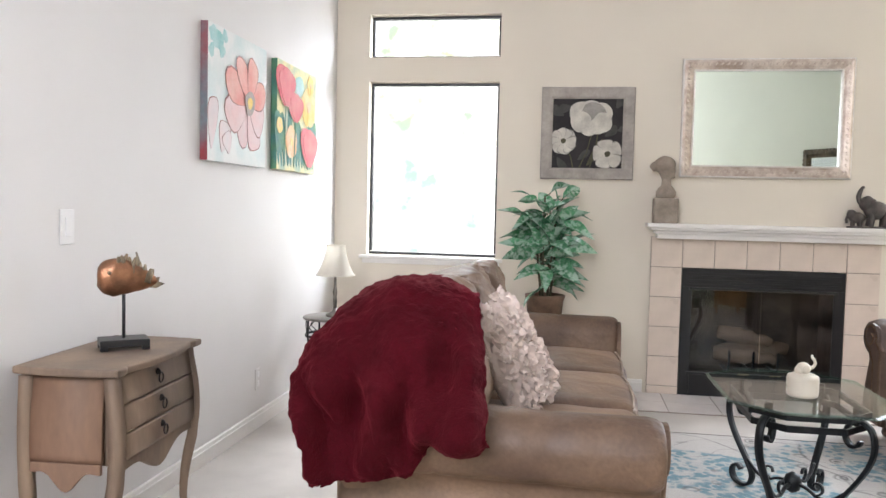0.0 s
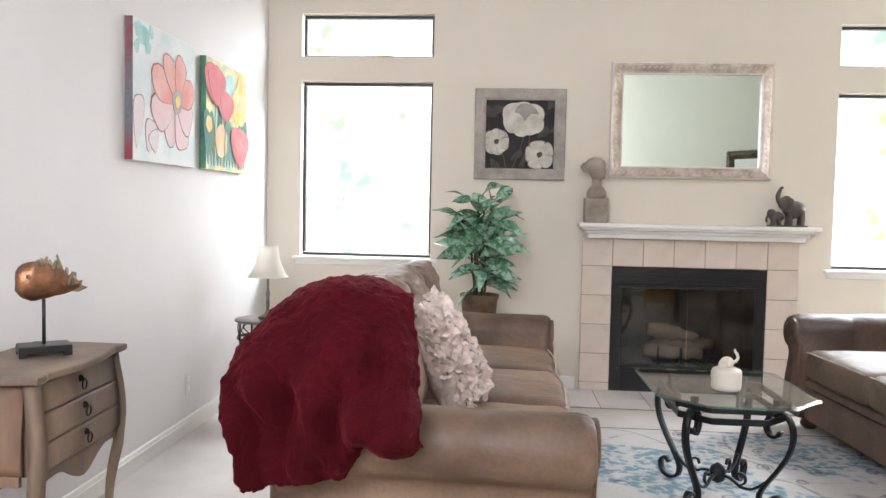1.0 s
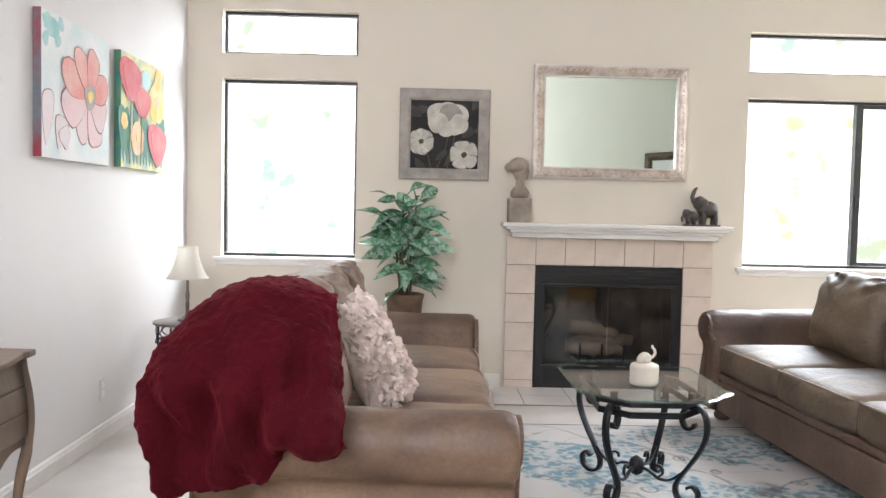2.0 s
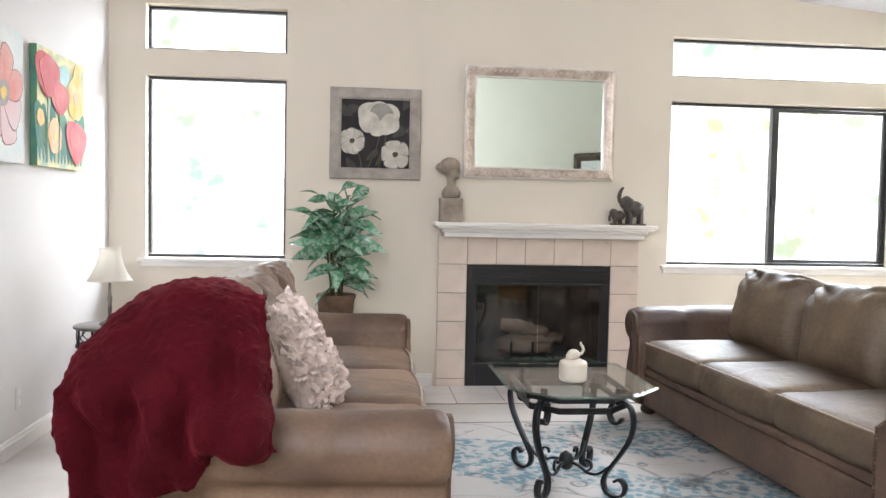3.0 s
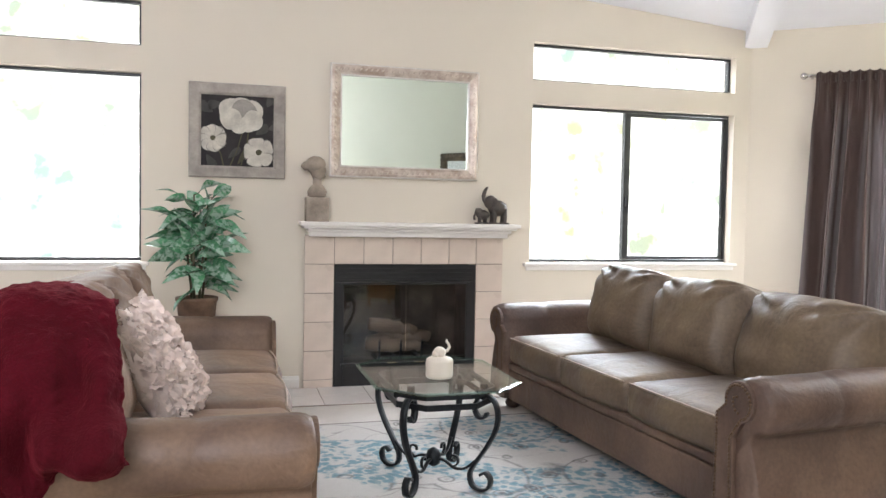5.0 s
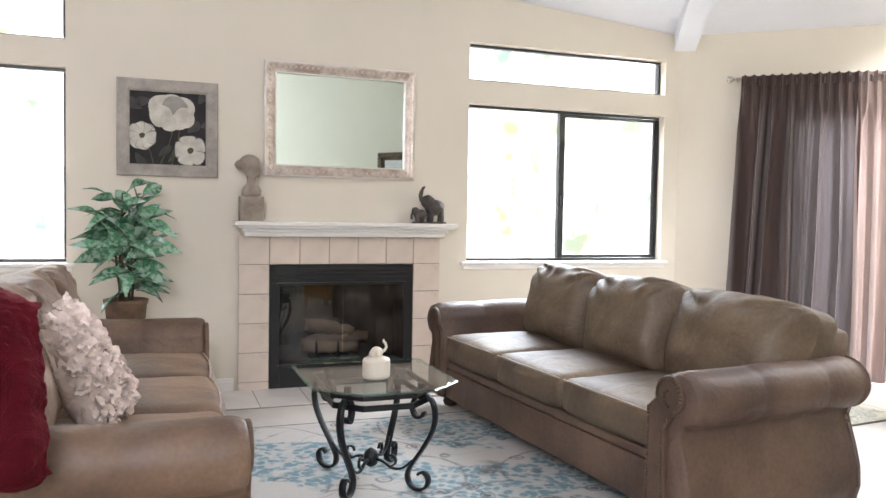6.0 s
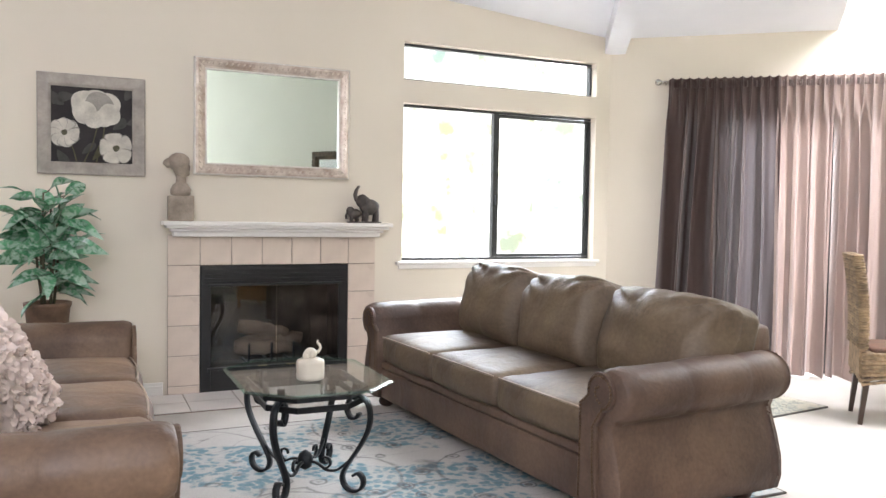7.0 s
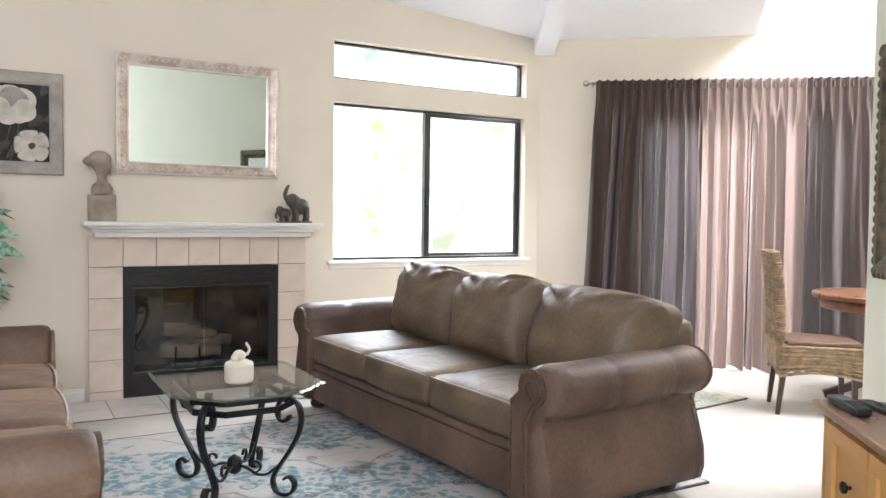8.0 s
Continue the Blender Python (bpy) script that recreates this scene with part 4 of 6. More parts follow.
def flat(outline, y):
    """A thin sheet of paint in the x-z plane, standing at -y."""
    bm = bmesh.new()
    lo = [bm.verts.new((x, -y + 0.0012, z)) for x, z in outline]
    hi = [bm.verts.new((x, -y, z)) for x, z in outline]
    bm.faces.new(hi)
    n = len(lo)
    for i in range(n):
        bm.faces.new((lo[i], lo[(i + 1) % n], hi[(i + 1) % n], hi[i]))
    bmesh.ops.recalc_face_normals(bm, faces=bm.faces[:])
    return bm


def petal_outline(cx, cz, length, width, ang, seed=0, n=18, blunt=0.6):
    """A petal that grows from (cx, cz) in the direction ang."""
    out, ca, sa = [], math.cos(radians(ang)), math.sin(radians(ang))
    for i in range(n):
        t = 2 * math.pi * i / n
        u = 0.5 - 0.5 * math.cos(t)
        w = math.sin(t) * (0.5 + blunt * (u - 0.4))
        k = 1 + 0.05 * math.sin(3 * t + seed)
        x, y = u * length * k, w * width * k
        out.append((cx + x * ca - y * sa, cz + x * sa + y * ca))
    return out


def disc_outline(cx, cz, r, n=14, wob=0.1, seed=0):
    return [(cx + r * (1 + wob * math.sin(3 * t + seed)) * math.cos(t), cz + r * (1 + wob * math.sin(2 * t + seed)) * math.sin(t)) for t in (2 * math.pi * i / n for i in range(n))]


def framed_flowers():
    p = thing("framed_picture", "square print of white flowers in a weathered grey frame", "picture", Matrix.Translation((0.077, WY - 0.002, 1.764)))
    S = 0.625
    part("frame", moulding(S, S, ((0, 0), (0, 0.028), (0.008, 0.034), (0.062, 0.030), (0.078, 0.020), (0.078, 0.012))), GREYWOOD, p, "wide weathered grey wood frame")
    part("print", box(-S / 2 + 0.07, S / 2 - 0.07, -0.012, -0.004, -S / 2 + 0.07, S / 2 - 0.07), NIGHT, p, "charcoal ground")
    y = 0.0125
    for k, (x, z, ln, wd, a) in enumerate(((-0.16, 0.12, 0.12, 0.06, 150), (-0.10, 0.18, 0.1, 0.05, 190), (0.19, 0.17, 0.12, 0.06, 60), (0.2, 0.02, 0.1, 0.05, 20), (-0.2, -0.16, 0.12, 0.05, 300), (-0.06, -0.18, 0.1, 0.04, 40), (0.12, -0.02, 0.1, 0.05, 40))):
        part("leaf", flat(petal_outline(x, z, ln, wd, a, k), y), DIMLEAF, p)
    for k, (x0, z0, x1, z1) in enumerate(((0.03, 0.0, -0.05, -0.235), (-0.15, -0.08, -0.09, -0.235), (0.07, 0.0, 0.02, -0.235))):
        dx, dz = 0.004, 0.0
        part("stem", flat([(x0 - dx, z0), (x0 + dx, z0), ((x0 + x1) / 2 + dx + 0.012, (z0 + z1) / 2), (x1 + dx, z1), (x1 - dx, z1), ((x0 + x1) / 2 - dx + 0.012, (z0 + z1) / 2)], y), STEM, p)
    part("leaf", flat(petal_outline(0.0, -0.22, 0.22, 0.05, 55, 1), y + 0.001), STEM, p, "olive blade leaf")
    # large cup-shaped bloom
    for k, (cx, cz, r, mt) in enumerate(((0.080, 0.125, 0.085, IVORY), (-0.040, 0.135, 0.085, IVORY), (0.025, 0.150, 0.078, IVORY), (0.040, 0.125, 0.088, GREYP), (0.100, 0.075, 0.066, IVORY), (-0.010, 0.095, 0.026, STEM), (-0.045, 0.078, 0.070, IVORY), (0.070, 0.050, 0.058, IVORY), (0.010, 0.035, 0.055, IVORY))):
        part("petal", flat(disc_outline(cx, cz, r, 22, 0.05, k), y + 0.002 + 0.0009 * k), mt, p)
    for cx, cz, r, n in ((-0.160, -0.052, 0.088, 9), (0.138, -0.138, 0.100, 5)):
        for k in range(n):
            part("petal", flat(petal_outline(cx, cz, r * 1.03, r * (0.74 if n > 5 else 0.74), 360 * k / n + 32, k, blunt=0.9), y + 0.002 + 0.0008 * k), GREYP, p)
            part("petal", flat(petal_outline(cx, cz, r, r * (0.62 if n > 5 else 0.66), 360 * k / n + 30, k, blunt=0.9), y + 0.0024 + 0.0008 * k), IVORY, p)
        part("flower_centre", flat(disc_outline(cx, cz, r * 0.2), y + 0.010), STEM, p)


framed_flowers()


LIP = mat("bright_silver_leaf", (0.82, 0.78, 0.73, 1), 0.35, 0.08, 20, 80, 0.1, metal=0.3)


def wall_mirror():
    p = thing("wall_mirror", "large mirror in an ornate champagne silver frame", "mirror", Matrix.Translation((1.227, WY - 0.003, 1.870)))
    W, H = 1.066, 0.775
    part("glass", box(-W / 2 + 0.06, W / 2 - 0.06, -0.014, -0.006, -H / 2 + 0.06, H / 2 - 0.06), MIRROR, p, "clear mirror glass")
    part("frame", moulding(W, H, ((0, 0), (0, 0.03), (0.008, 0.042), (0.02, 0.046), (0.05, 0.034), (0.058, 0.028), (0.06, 0.030), (0.074, 0.024), (0.078, 0.0145))), SILVER, p, "champagne silver moulded frame")
    part("inner_lip", moulding(W, H, ((0.068, 0.024), (0.068, 0.034), (0.077, 0.034), (0.0785, 0.0145))), LIP, p, "bright silver inner lip")
    part("outer_lip", moulding(W, H, ((-0.003, 0.0), (-0.003, 0.034), (0.004, 0.040), (0.007, 0.040))), LIP, p, "bright silver outer lip")
    leaf = None
    for side in range(4):
        L = W if side % 2 == 0 else H
        n = int(L / 0.04)
        for k in range(n):
            u = -L / 2 + 0.03 + (L - 0.06) * (k + 0.5) / n
            x, z, a = ((u, -H / 2 + 0.032, 35), (W / 2 - 0.032, u, 125), (u, H / 2 - 0.032, 35), (-W / 2 + 0.032, u, 125))[side]
            m = Matrix.Translation((x, -0.040, z)) @ Matrix.Rotation(radians(-a), 4, "Y")
            if leaf is None:
                bm = bmesh.new()
                bmesh.ops.create_uvsphere(bm, u_segments=8, v_segments=5, radius=1.0, matrix=Matrix.Diagonal((0.017, 0.006, 0.0075, 1)))
                leaf = part("ornament", bm, SILVER, p, "", True, m)
            else:
                again(leaf, m)


wall_mirror()

TEALP = mat("pale_aqua_canvas", (0.76, 0.77, 0.75, 1), 0.7, 0.05, 5, 60, 0.15, col2=(0.52, 0.66, 0.65, 1), mix=0.12)
CANVAS2 = mat("mottled_yellow_canvas", (0.80, 0.72, 0.38, 1), 0.7, 0.1, 9, 60, 0.15, col2=(0.25, 0.42, 0.36, 1), mix=0.04)
CORAL = mat("coral_petal_paint", (0.72, 0.27, 0.22, 1), 0.65, 0.12, 7, 80, 0.15, col2=(0.74, 0.42, 0.36, 1))
ROSE = mat("rose_petal_paint", (0.74, 0.47, 0.46, 1), 0.65, 0.12, 7, 80, 0.15, col2=(0.68, 0.55, 0.55, 1))
REDP = mat("red_tulip_paint", (0.52, 0.018, 0.03, 1), 0.6, 0.15, 8, 80, 0.15, col2=(0.58, 0.08, 0.07, 1))
LEAFP = mat("green_blade_paint", (0.12, 0.28, 0.14, 1), 0.7, 0.2, 9, 80, 0.1, col2=(0.05, 0.2, 0.2, 1))
YELP = mat("yellow_bloom_paint", (0.82, 0.55, 0.12, 1), 0.7, 0.15, 9, 80, 0.1, col2=(0.8, 0.66, 0.35, 1))
PEACHP = mat("peach_bloom_paint", (0.80, 0.45, 0.20, 1), 0.7, 0.15, 9, 80, 0.1, col2=(0.82, 0.62, 0.40, 1))
MAROON = mat("maroon_canvas_side", (0.28, 0.04, 0.05, 1), 0.7, 0.2, 5, 60, 0.1, col2=(0.12, 0.22, 0.24, 1))
OUTLINEP = mat("dark_outline_paint", (0.42, 0.19, 0.17, 1), 0.7, 0.2, 9, 80, 0.1)
PALEROSE = mat("pale_pink_wash_paint", (0.76, 0.62, 0.62, 1), 0.7, 0.1, 8, 80, 0.1, col2=(0.70, 0.66, 0.66, 1))
AQUAP = mat("teal_wash_paint", (0.30, 0.58, 0.56, 1), 0.7, 0.15, 9, 80, 0.1, col2=(0.60, 0.74, 0.72, 1))
HALOP = mat("grey_green_paint", (0.34, 0.33, 0.30, 1), 0.7, 0.2, 30, 90, 0.1, col2=(0.55, 0.36, 0.32, 1))
LEFTWALL = Matrix.Translation((WX + 0.001, 0, 0)) @ Matrix.Rotation(radians(90), 4, "Z")   # local x runs to the far wall, local -y into the room


def canvas_one():
    w, h = 0.69, 0.63
    p = thing("canvas_painting", "canvas painting of a coral daisy on pale aqua", "painting", LEFTWALL @ Matrix.Translation((3.685, 0, 1.742)), "flower canvases")
    part("canvas", box(-w / 2, w / 2, -0.038, -0.001, -h / 2, h / 2, 0.003), TEALP, p)
    part("side_wrap", box(-w / 2 - 0.0015, -w / 2 + 0.001, -0.037, -0.002, -h / 2 + 0.002, h / 2 - 0.002), MAROON, p, "maroon wrapped side edge")
    y = 0.0385
    cx, cz = 0.11, 0.0
    for k, (x, z, r) in enumerate(((-0.30, 0.27, 0.035), (-0.25, 0.25, 0.055), (-0.17, 0.28, 0.028), (-0.31, 0.19, 0.028), (-0.20, 0.20, 0.03))):
        part("wash", flat(disc_outline(x, z, r, 26, 0.22, 1.7 * k), y + 0.0001 * k), AQUAP, p, "teal wash in the corner")
    # petals round the flower, each on its dark outline: angle, length, width
    for k, (a, ln, wd) in enumerate(((245, 0.235, 0.12), (292, 0.255, 0.13), (330, 0.215, 0.14), (200, 0.285, 0.16), (160, 0.285, 0.14), (22, 0.215, 0.13), (121, 0.245, 0.105), (76, 0.235, 0.11))):
        part("petal", flat(petal_outline(cx, cz, ln * 1.02, wd * 0.99, a, k), y + 0.0008 * (k + 1)), OUTLINEP, p)
        part("petal", flat(petal_outline(cx, cz, ln, wd * 0.92, a + 0.6, k), y + 0.0004 + 0.0008 * (k + 1)), ROSE if k < 4 else CORAL, p)
    part("flower_centre", flat(disc_outline(cx, cz, 0.062, 18, 0.10), y + 0.0085), HALOP, p, "grey-green shaded centre")
    part("flower_centre", flat(disc_outline(cx, cz, 0.030, 14, 0.12), y + 0.0095), YELP, p, "yellow stamens")
    for k, (x, z, ln, wd, a) in enumerate(((-0.31, -0.26, 0.25, 0.10, 84), (-0.20, -0.27, 0.16, 0.12, 72), (-0.12, -0.27, 0.11, 0.10, 110))):
        part("petal", flat(petal_outline(x, z, ln * 1.02, wd * 0.84, a, 2), y + 0.0006 + 0.0010 * k), OUTLINEP, p)
        part("petal", flat(petal_outline(x, z, ln, wd * 0.78, a, 2), y + 0.0011 + 0.0010 * k), PALEROSE, p, "pale budding petal")


def canvas_two():
    w, h = 0.665, 0.62
    p = thing("canvas_painting", "canvas painting of red tulips on mottled yellow", "painting", LEFTWALL @ Matrix.Translation((4.522, 0, 1.742)), "flower canvases")
    part("canvas", box(-w / 2, w / 2, -0.038, -0.001, -h / 2, h / 2, 0.003), CANVAS2, p)
    part("side_wrap", box(-w / 2 - 0.0015, -w / 2 + 0.001, -0.037, -0.002, -h / 2 + 0.002, h / 2 - 0.002), LEAFP, p, "dark green wrapped side edge")
    y = 0.0385
    rnd = random.Random(5)
    for k in range(13):
        x = -0.30 + 0.048 * k
        part("blade", flat(petal_outline(x, -0.285, rnd.uniform(0.2, 0.36), 0.06, rnd.uniform(78, 104), k), y + 0.0002 * k), LEAFP, p)
    part("wash", flat(disc_outline(0.02, 0.20, 0.07, 18, 0.15, 1), y + 0.0028), AQUAP, p, "teal wash")
    for k, (cx, cz, r) in enumerate(((0.19, 0.10, 0.125), (-0.11, -0.14, 0.095), (0.22, 0.235, 0.06), (-0.30, -0.06, 0.045))):
        for q in range(6):
            part("petal", flat(petal_outline(cx, cz, r, r * 0.9, 60 * q + 10 * k, q), y + 0.0034 + 0.0004 * q + 0.00005 * k), YELP if k != 1 else PEACHP, p)
        part("flower_centre", flat(disc_outline(cx, cz, r * 0.28, 14, 0.12, k), y + 0.0062), PEACHP if k != 1 else YELP, p)
    for k, (cx, cz, hh, ww) in enumerate(((-0.21, 0.055, 0.235, 0.26), (-0.045, -0.02, 0.18, 0.22), (0.205, -0.275, 0.25, 0.26))):
        part("stem", flat([(cx - 0.005, cz + 0.03), (cx + 0.006, cz + 0.03), (cx - 0.02, -0.29), (cx - 0.032, -0.29)], y + 0.0066 + 0.0002 * k), LEAFP, p)
        for q, da in enumerate((-9, 9, 0)):
            part("petal", flat(petal_outline(cx + da * 0.002, cz, hh * (1 - 0.04 * q), ww * 0.66, 92 - da * 1.3, q), y + 0.0074 + 0.0007 * q + 0.0001 * k), REDP, p, "red tulip petal")


canvas_one()
canvas_two()

SWITCH = mat("white_switch_plastic", (0.82, 0.81, 0.8, 1), 0.35, 0.02, 9, 90, 0.0)
sw = thing("light_switch", "white rocker light switch plate", "light switch", LEFTWALL @ Matrix.Translation((2.385, 0, 1.142)))
part("plate", box(-0.038, 0.038, -0.006, -0.001, -0.060, 0.060, 0.003), SWITCH, sw)
part("rocker", box(-0.016, 0.016, -0.010, -0.006, -0.033, 0.033, 0.002), SWITCH, sw)
so = thing("wall_socket", "small white wall socket above the baseboard", "wall socket", LEFTWALL @ Matrix.Translation((4.04, 0, 0.271)))
part("plate", box(-0.035, 0.035, -0.005, -0.001, -0.057, 0.057, 0.003), WALL_L, so)
part("outlet", box(-0.015, 0.015, -0.0075, -0.005, -0.04, -0.01, 0.002), SWITCH, so)
part("outlet", box(-0.015, 0.015, -0.0075, -0.005, 0.01, 0.04, 0.002), SWITCH, so)


# ---- red throw over the near end of the sofa back ----


def throw_mat():
    m = mat("deep_red_plush", (0.068, 0.0026, 0.0072, 1), 0.95, 0.3, 9, 170, 0.8, col2=(0.046, 0.0014, 0.0042, 1), sheen=0.16, spec=0.12, crease=0.5, crease_scale=9, dist=0.004)
    N, L = m.node_tree.nodes, m.node_tree.links
    p = N["Principled BSDF"]
    p.inputs["Sheen Tint"].default_value = (0.8, 0.06, 0.10, 1)
    return m


THROW = throw_mat()


def throw():
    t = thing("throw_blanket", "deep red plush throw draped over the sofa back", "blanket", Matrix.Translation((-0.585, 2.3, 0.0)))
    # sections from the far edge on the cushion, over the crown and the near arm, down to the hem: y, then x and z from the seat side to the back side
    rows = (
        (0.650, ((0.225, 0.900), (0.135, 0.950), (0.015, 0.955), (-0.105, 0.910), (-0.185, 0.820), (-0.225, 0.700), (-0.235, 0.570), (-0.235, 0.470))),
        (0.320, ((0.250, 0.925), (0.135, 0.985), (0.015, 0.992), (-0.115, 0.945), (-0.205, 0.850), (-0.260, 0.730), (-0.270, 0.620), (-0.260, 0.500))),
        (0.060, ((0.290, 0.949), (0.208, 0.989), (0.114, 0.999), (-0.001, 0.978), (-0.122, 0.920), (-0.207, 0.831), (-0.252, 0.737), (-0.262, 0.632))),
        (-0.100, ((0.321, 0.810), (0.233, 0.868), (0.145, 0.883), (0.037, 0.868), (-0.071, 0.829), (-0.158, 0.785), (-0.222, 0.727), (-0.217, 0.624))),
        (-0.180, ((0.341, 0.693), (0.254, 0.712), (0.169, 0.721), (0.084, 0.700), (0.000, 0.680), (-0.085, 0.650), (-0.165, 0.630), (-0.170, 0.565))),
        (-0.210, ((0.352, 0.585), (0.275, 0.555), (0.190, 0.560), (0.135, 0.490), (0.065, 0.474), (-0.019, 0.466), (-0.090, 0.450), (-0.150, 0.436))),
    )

    def curve(p, f):
        """A smooth curve through points, f from 0 to 1."""
        f *= len(p) - 1
        i = min(len(p) - 2, int(f))
        u = f - i
        p0, p1, p2, p3 = (Vector(p[max(0, min(len(p) - 1, i + q))]) for q in (-1, 0, 1, 2))
        return 0.5 * ((2 * p1) + (p2 - p0) * u + (2 * p0 - 5 * p1 + 4 * p2 - p3) * u * u + (3 * p1 - p0 - 3 * p2 + p3) * u ** 3)

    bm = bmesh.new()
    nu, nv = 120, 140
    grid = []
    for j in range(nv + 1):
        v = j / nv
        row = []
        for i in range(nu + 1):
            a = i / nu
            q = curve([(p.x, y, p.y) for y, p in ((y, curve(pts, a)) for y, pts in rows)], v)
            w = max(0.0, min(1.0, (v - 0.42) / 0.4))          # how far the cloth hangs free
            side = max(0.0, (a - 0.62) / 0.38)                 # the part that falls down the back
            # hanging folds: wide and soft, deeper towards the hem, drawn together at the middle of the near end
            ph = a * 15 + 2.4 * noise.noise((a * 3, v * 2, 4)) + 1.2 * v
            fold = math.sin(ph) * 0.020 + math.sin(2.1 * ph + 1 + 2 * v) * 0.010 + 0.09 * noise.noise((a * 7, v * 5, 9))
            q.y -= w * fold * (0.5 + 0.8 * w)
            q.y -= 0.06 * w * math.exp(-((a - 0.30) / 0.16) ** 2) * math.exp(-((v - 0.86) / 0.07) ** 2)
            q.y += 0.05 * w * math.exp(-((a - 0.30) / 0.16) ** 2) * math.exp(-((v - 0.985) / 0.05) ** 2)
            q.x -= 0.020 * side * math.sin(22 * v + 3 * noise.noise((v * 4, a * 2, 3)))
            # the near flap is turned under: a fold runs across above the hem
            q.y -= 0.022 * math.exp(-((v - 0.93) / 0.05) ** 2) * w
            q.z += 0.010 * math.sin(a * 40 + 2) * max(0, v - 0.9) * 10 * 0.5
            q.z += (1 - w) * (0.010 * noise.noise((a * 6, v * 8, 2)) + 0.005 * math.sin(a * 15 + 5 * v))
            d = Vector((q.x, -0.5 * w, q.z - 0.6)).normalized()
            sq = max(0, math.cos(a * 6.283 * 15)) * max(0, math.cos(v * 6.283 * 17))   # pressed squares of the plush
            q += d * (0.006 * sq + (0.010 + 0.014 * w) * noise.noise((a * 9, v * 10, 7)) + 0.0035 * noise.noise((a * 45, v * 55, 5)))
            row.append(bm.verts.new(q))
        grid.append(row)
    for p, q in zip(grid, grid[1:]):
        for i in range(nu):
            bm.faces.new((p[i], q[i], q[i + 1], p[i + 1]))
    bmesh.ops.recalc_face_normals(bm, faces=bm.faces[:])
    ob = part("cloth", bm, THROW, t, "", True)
    sol = ob.modifiers.new("thickness", "SOLIDIFY")
    sol.thickness, sol.offset = 0.016, 0
    return t


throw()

# ---- ruffled pillow ----
RUFFLE = mat("pale_blush_felt", (0.87, 0.75, 0.68, 1), 0.9, 0.08, 6, 120, 0.2, piece=0.12)


def petal_mesh(seed):
    rnd = random.Random(seed)
    bm = bmesh.new()
    n, rows = 8, []
    for j in range(4):
        r = 0.012 + 0.040 * j / 3
        row = []
        for i in range(n + 1):
            a = radians(-75 + 150 * i / n)
            z = 0.014 * math.cos(a * 1.3) * (j / 3) ** 1.5 + 0.008 * math.sin(5 * a + seed) * (j / 3) + rnd.uniform(-0.002, 0.002)
            row.append(bm.verts.new((r * math.cos(a) * 0.8, r * math.sin(a) * 0.75, z + 0.010)))
        rows.append(row)
    for p, q in zip(rows, rows[1:]):
        for i in range(n):
            bm.faces.new((p[i], p[i + 1], q[i + 1], q[i]))
    return bm


def ruffled_pillow():
    out = Vector((0.82, -0.47, 0.36)).normalized()
    up = Vector((-0.80, 0.0, 0.78))
    up = (up - out * up.dot(out)).normalized()
    m = Matrix.Translation((-0.235, 2.90, 0.675)) @ Matrix((up, out.cross(up), out)).transposed().to_4x4() @ Matrix.Diagonal((0.97, 0.68, 0.9, 1))
    p = thing("throw_pillow", "pale blush pillow covered in ruffled felt petals", "pillow", m)
    part("cushion", rbox(0.39, 0.37, 0.075, 0.035, 10, 0.05, 0.006, 6), RUFFLE, p, "", True)
    kinds = []
    for s in range(4):
        kinds.append(None)
    rnd = random.Random(11)
    for i in range(17):
        for j in range(17):
            x, y = -0.225 + 0.45 * i / 16 + rnd.uniform(-0.01, 0.01), -0.225 + 0.45 * j / 16 + rnd.uniform(-0.01, 0.01)
            u, w = x / 0.23, y / 0.23
            z = 0.046 + 0.05 * max(0, 1 - u * u) * max(0, 1 - w * w) - 0.16 * max(0, abs(u) - 0.78) - 0.16 * max(0, abs(w) - 0.78)
            mm = Matrix.Translation((x, y, z)) @ Matrix.Rotation(rnd.uniform(0, 6.28), 4, "Z") @ Matrix.Rotation(radians(rnd.uniform(-85, -25)), 4, "Y") @ Matrix.Scale(rnd.uniform(0.6, 0.9), 4)
            k = rnd.randrange(4)
            if kinds[k] is None:
                kinds[k] = part("petal", petal_mesh(k), RUFFLE, p, "", True, mm)
            else:
                again(kinds[k], mm)


ruffled_pillow()

# ---- chest of drawers with the fish sculpture ----
CHEST = mat("weathered_oak", (0.285, 0.202, 0.138, 1), 0.6, 0.16, 5, 60, 0.25, col2=(0.15, 0.108, 0.08, 1), stretch=(1, 1, 0.35))
# side panels and end aprons: warm light put into the oak's colour
CHESTSIDE = mat("warm_oak_panel", (0.285, 0.165, 0.105, 1), 0.6, 0.16, 5, 60, 0.2, col2=(0.2, 0.125, 0.085, 1), stretch=(1, 1, 0.35))
DARKIRON = mat("dark_iron_pull", (0.03, 0.025, 0.022, 1), 0.45, 0.2, 20, 90, 0.1, metal=0.7)


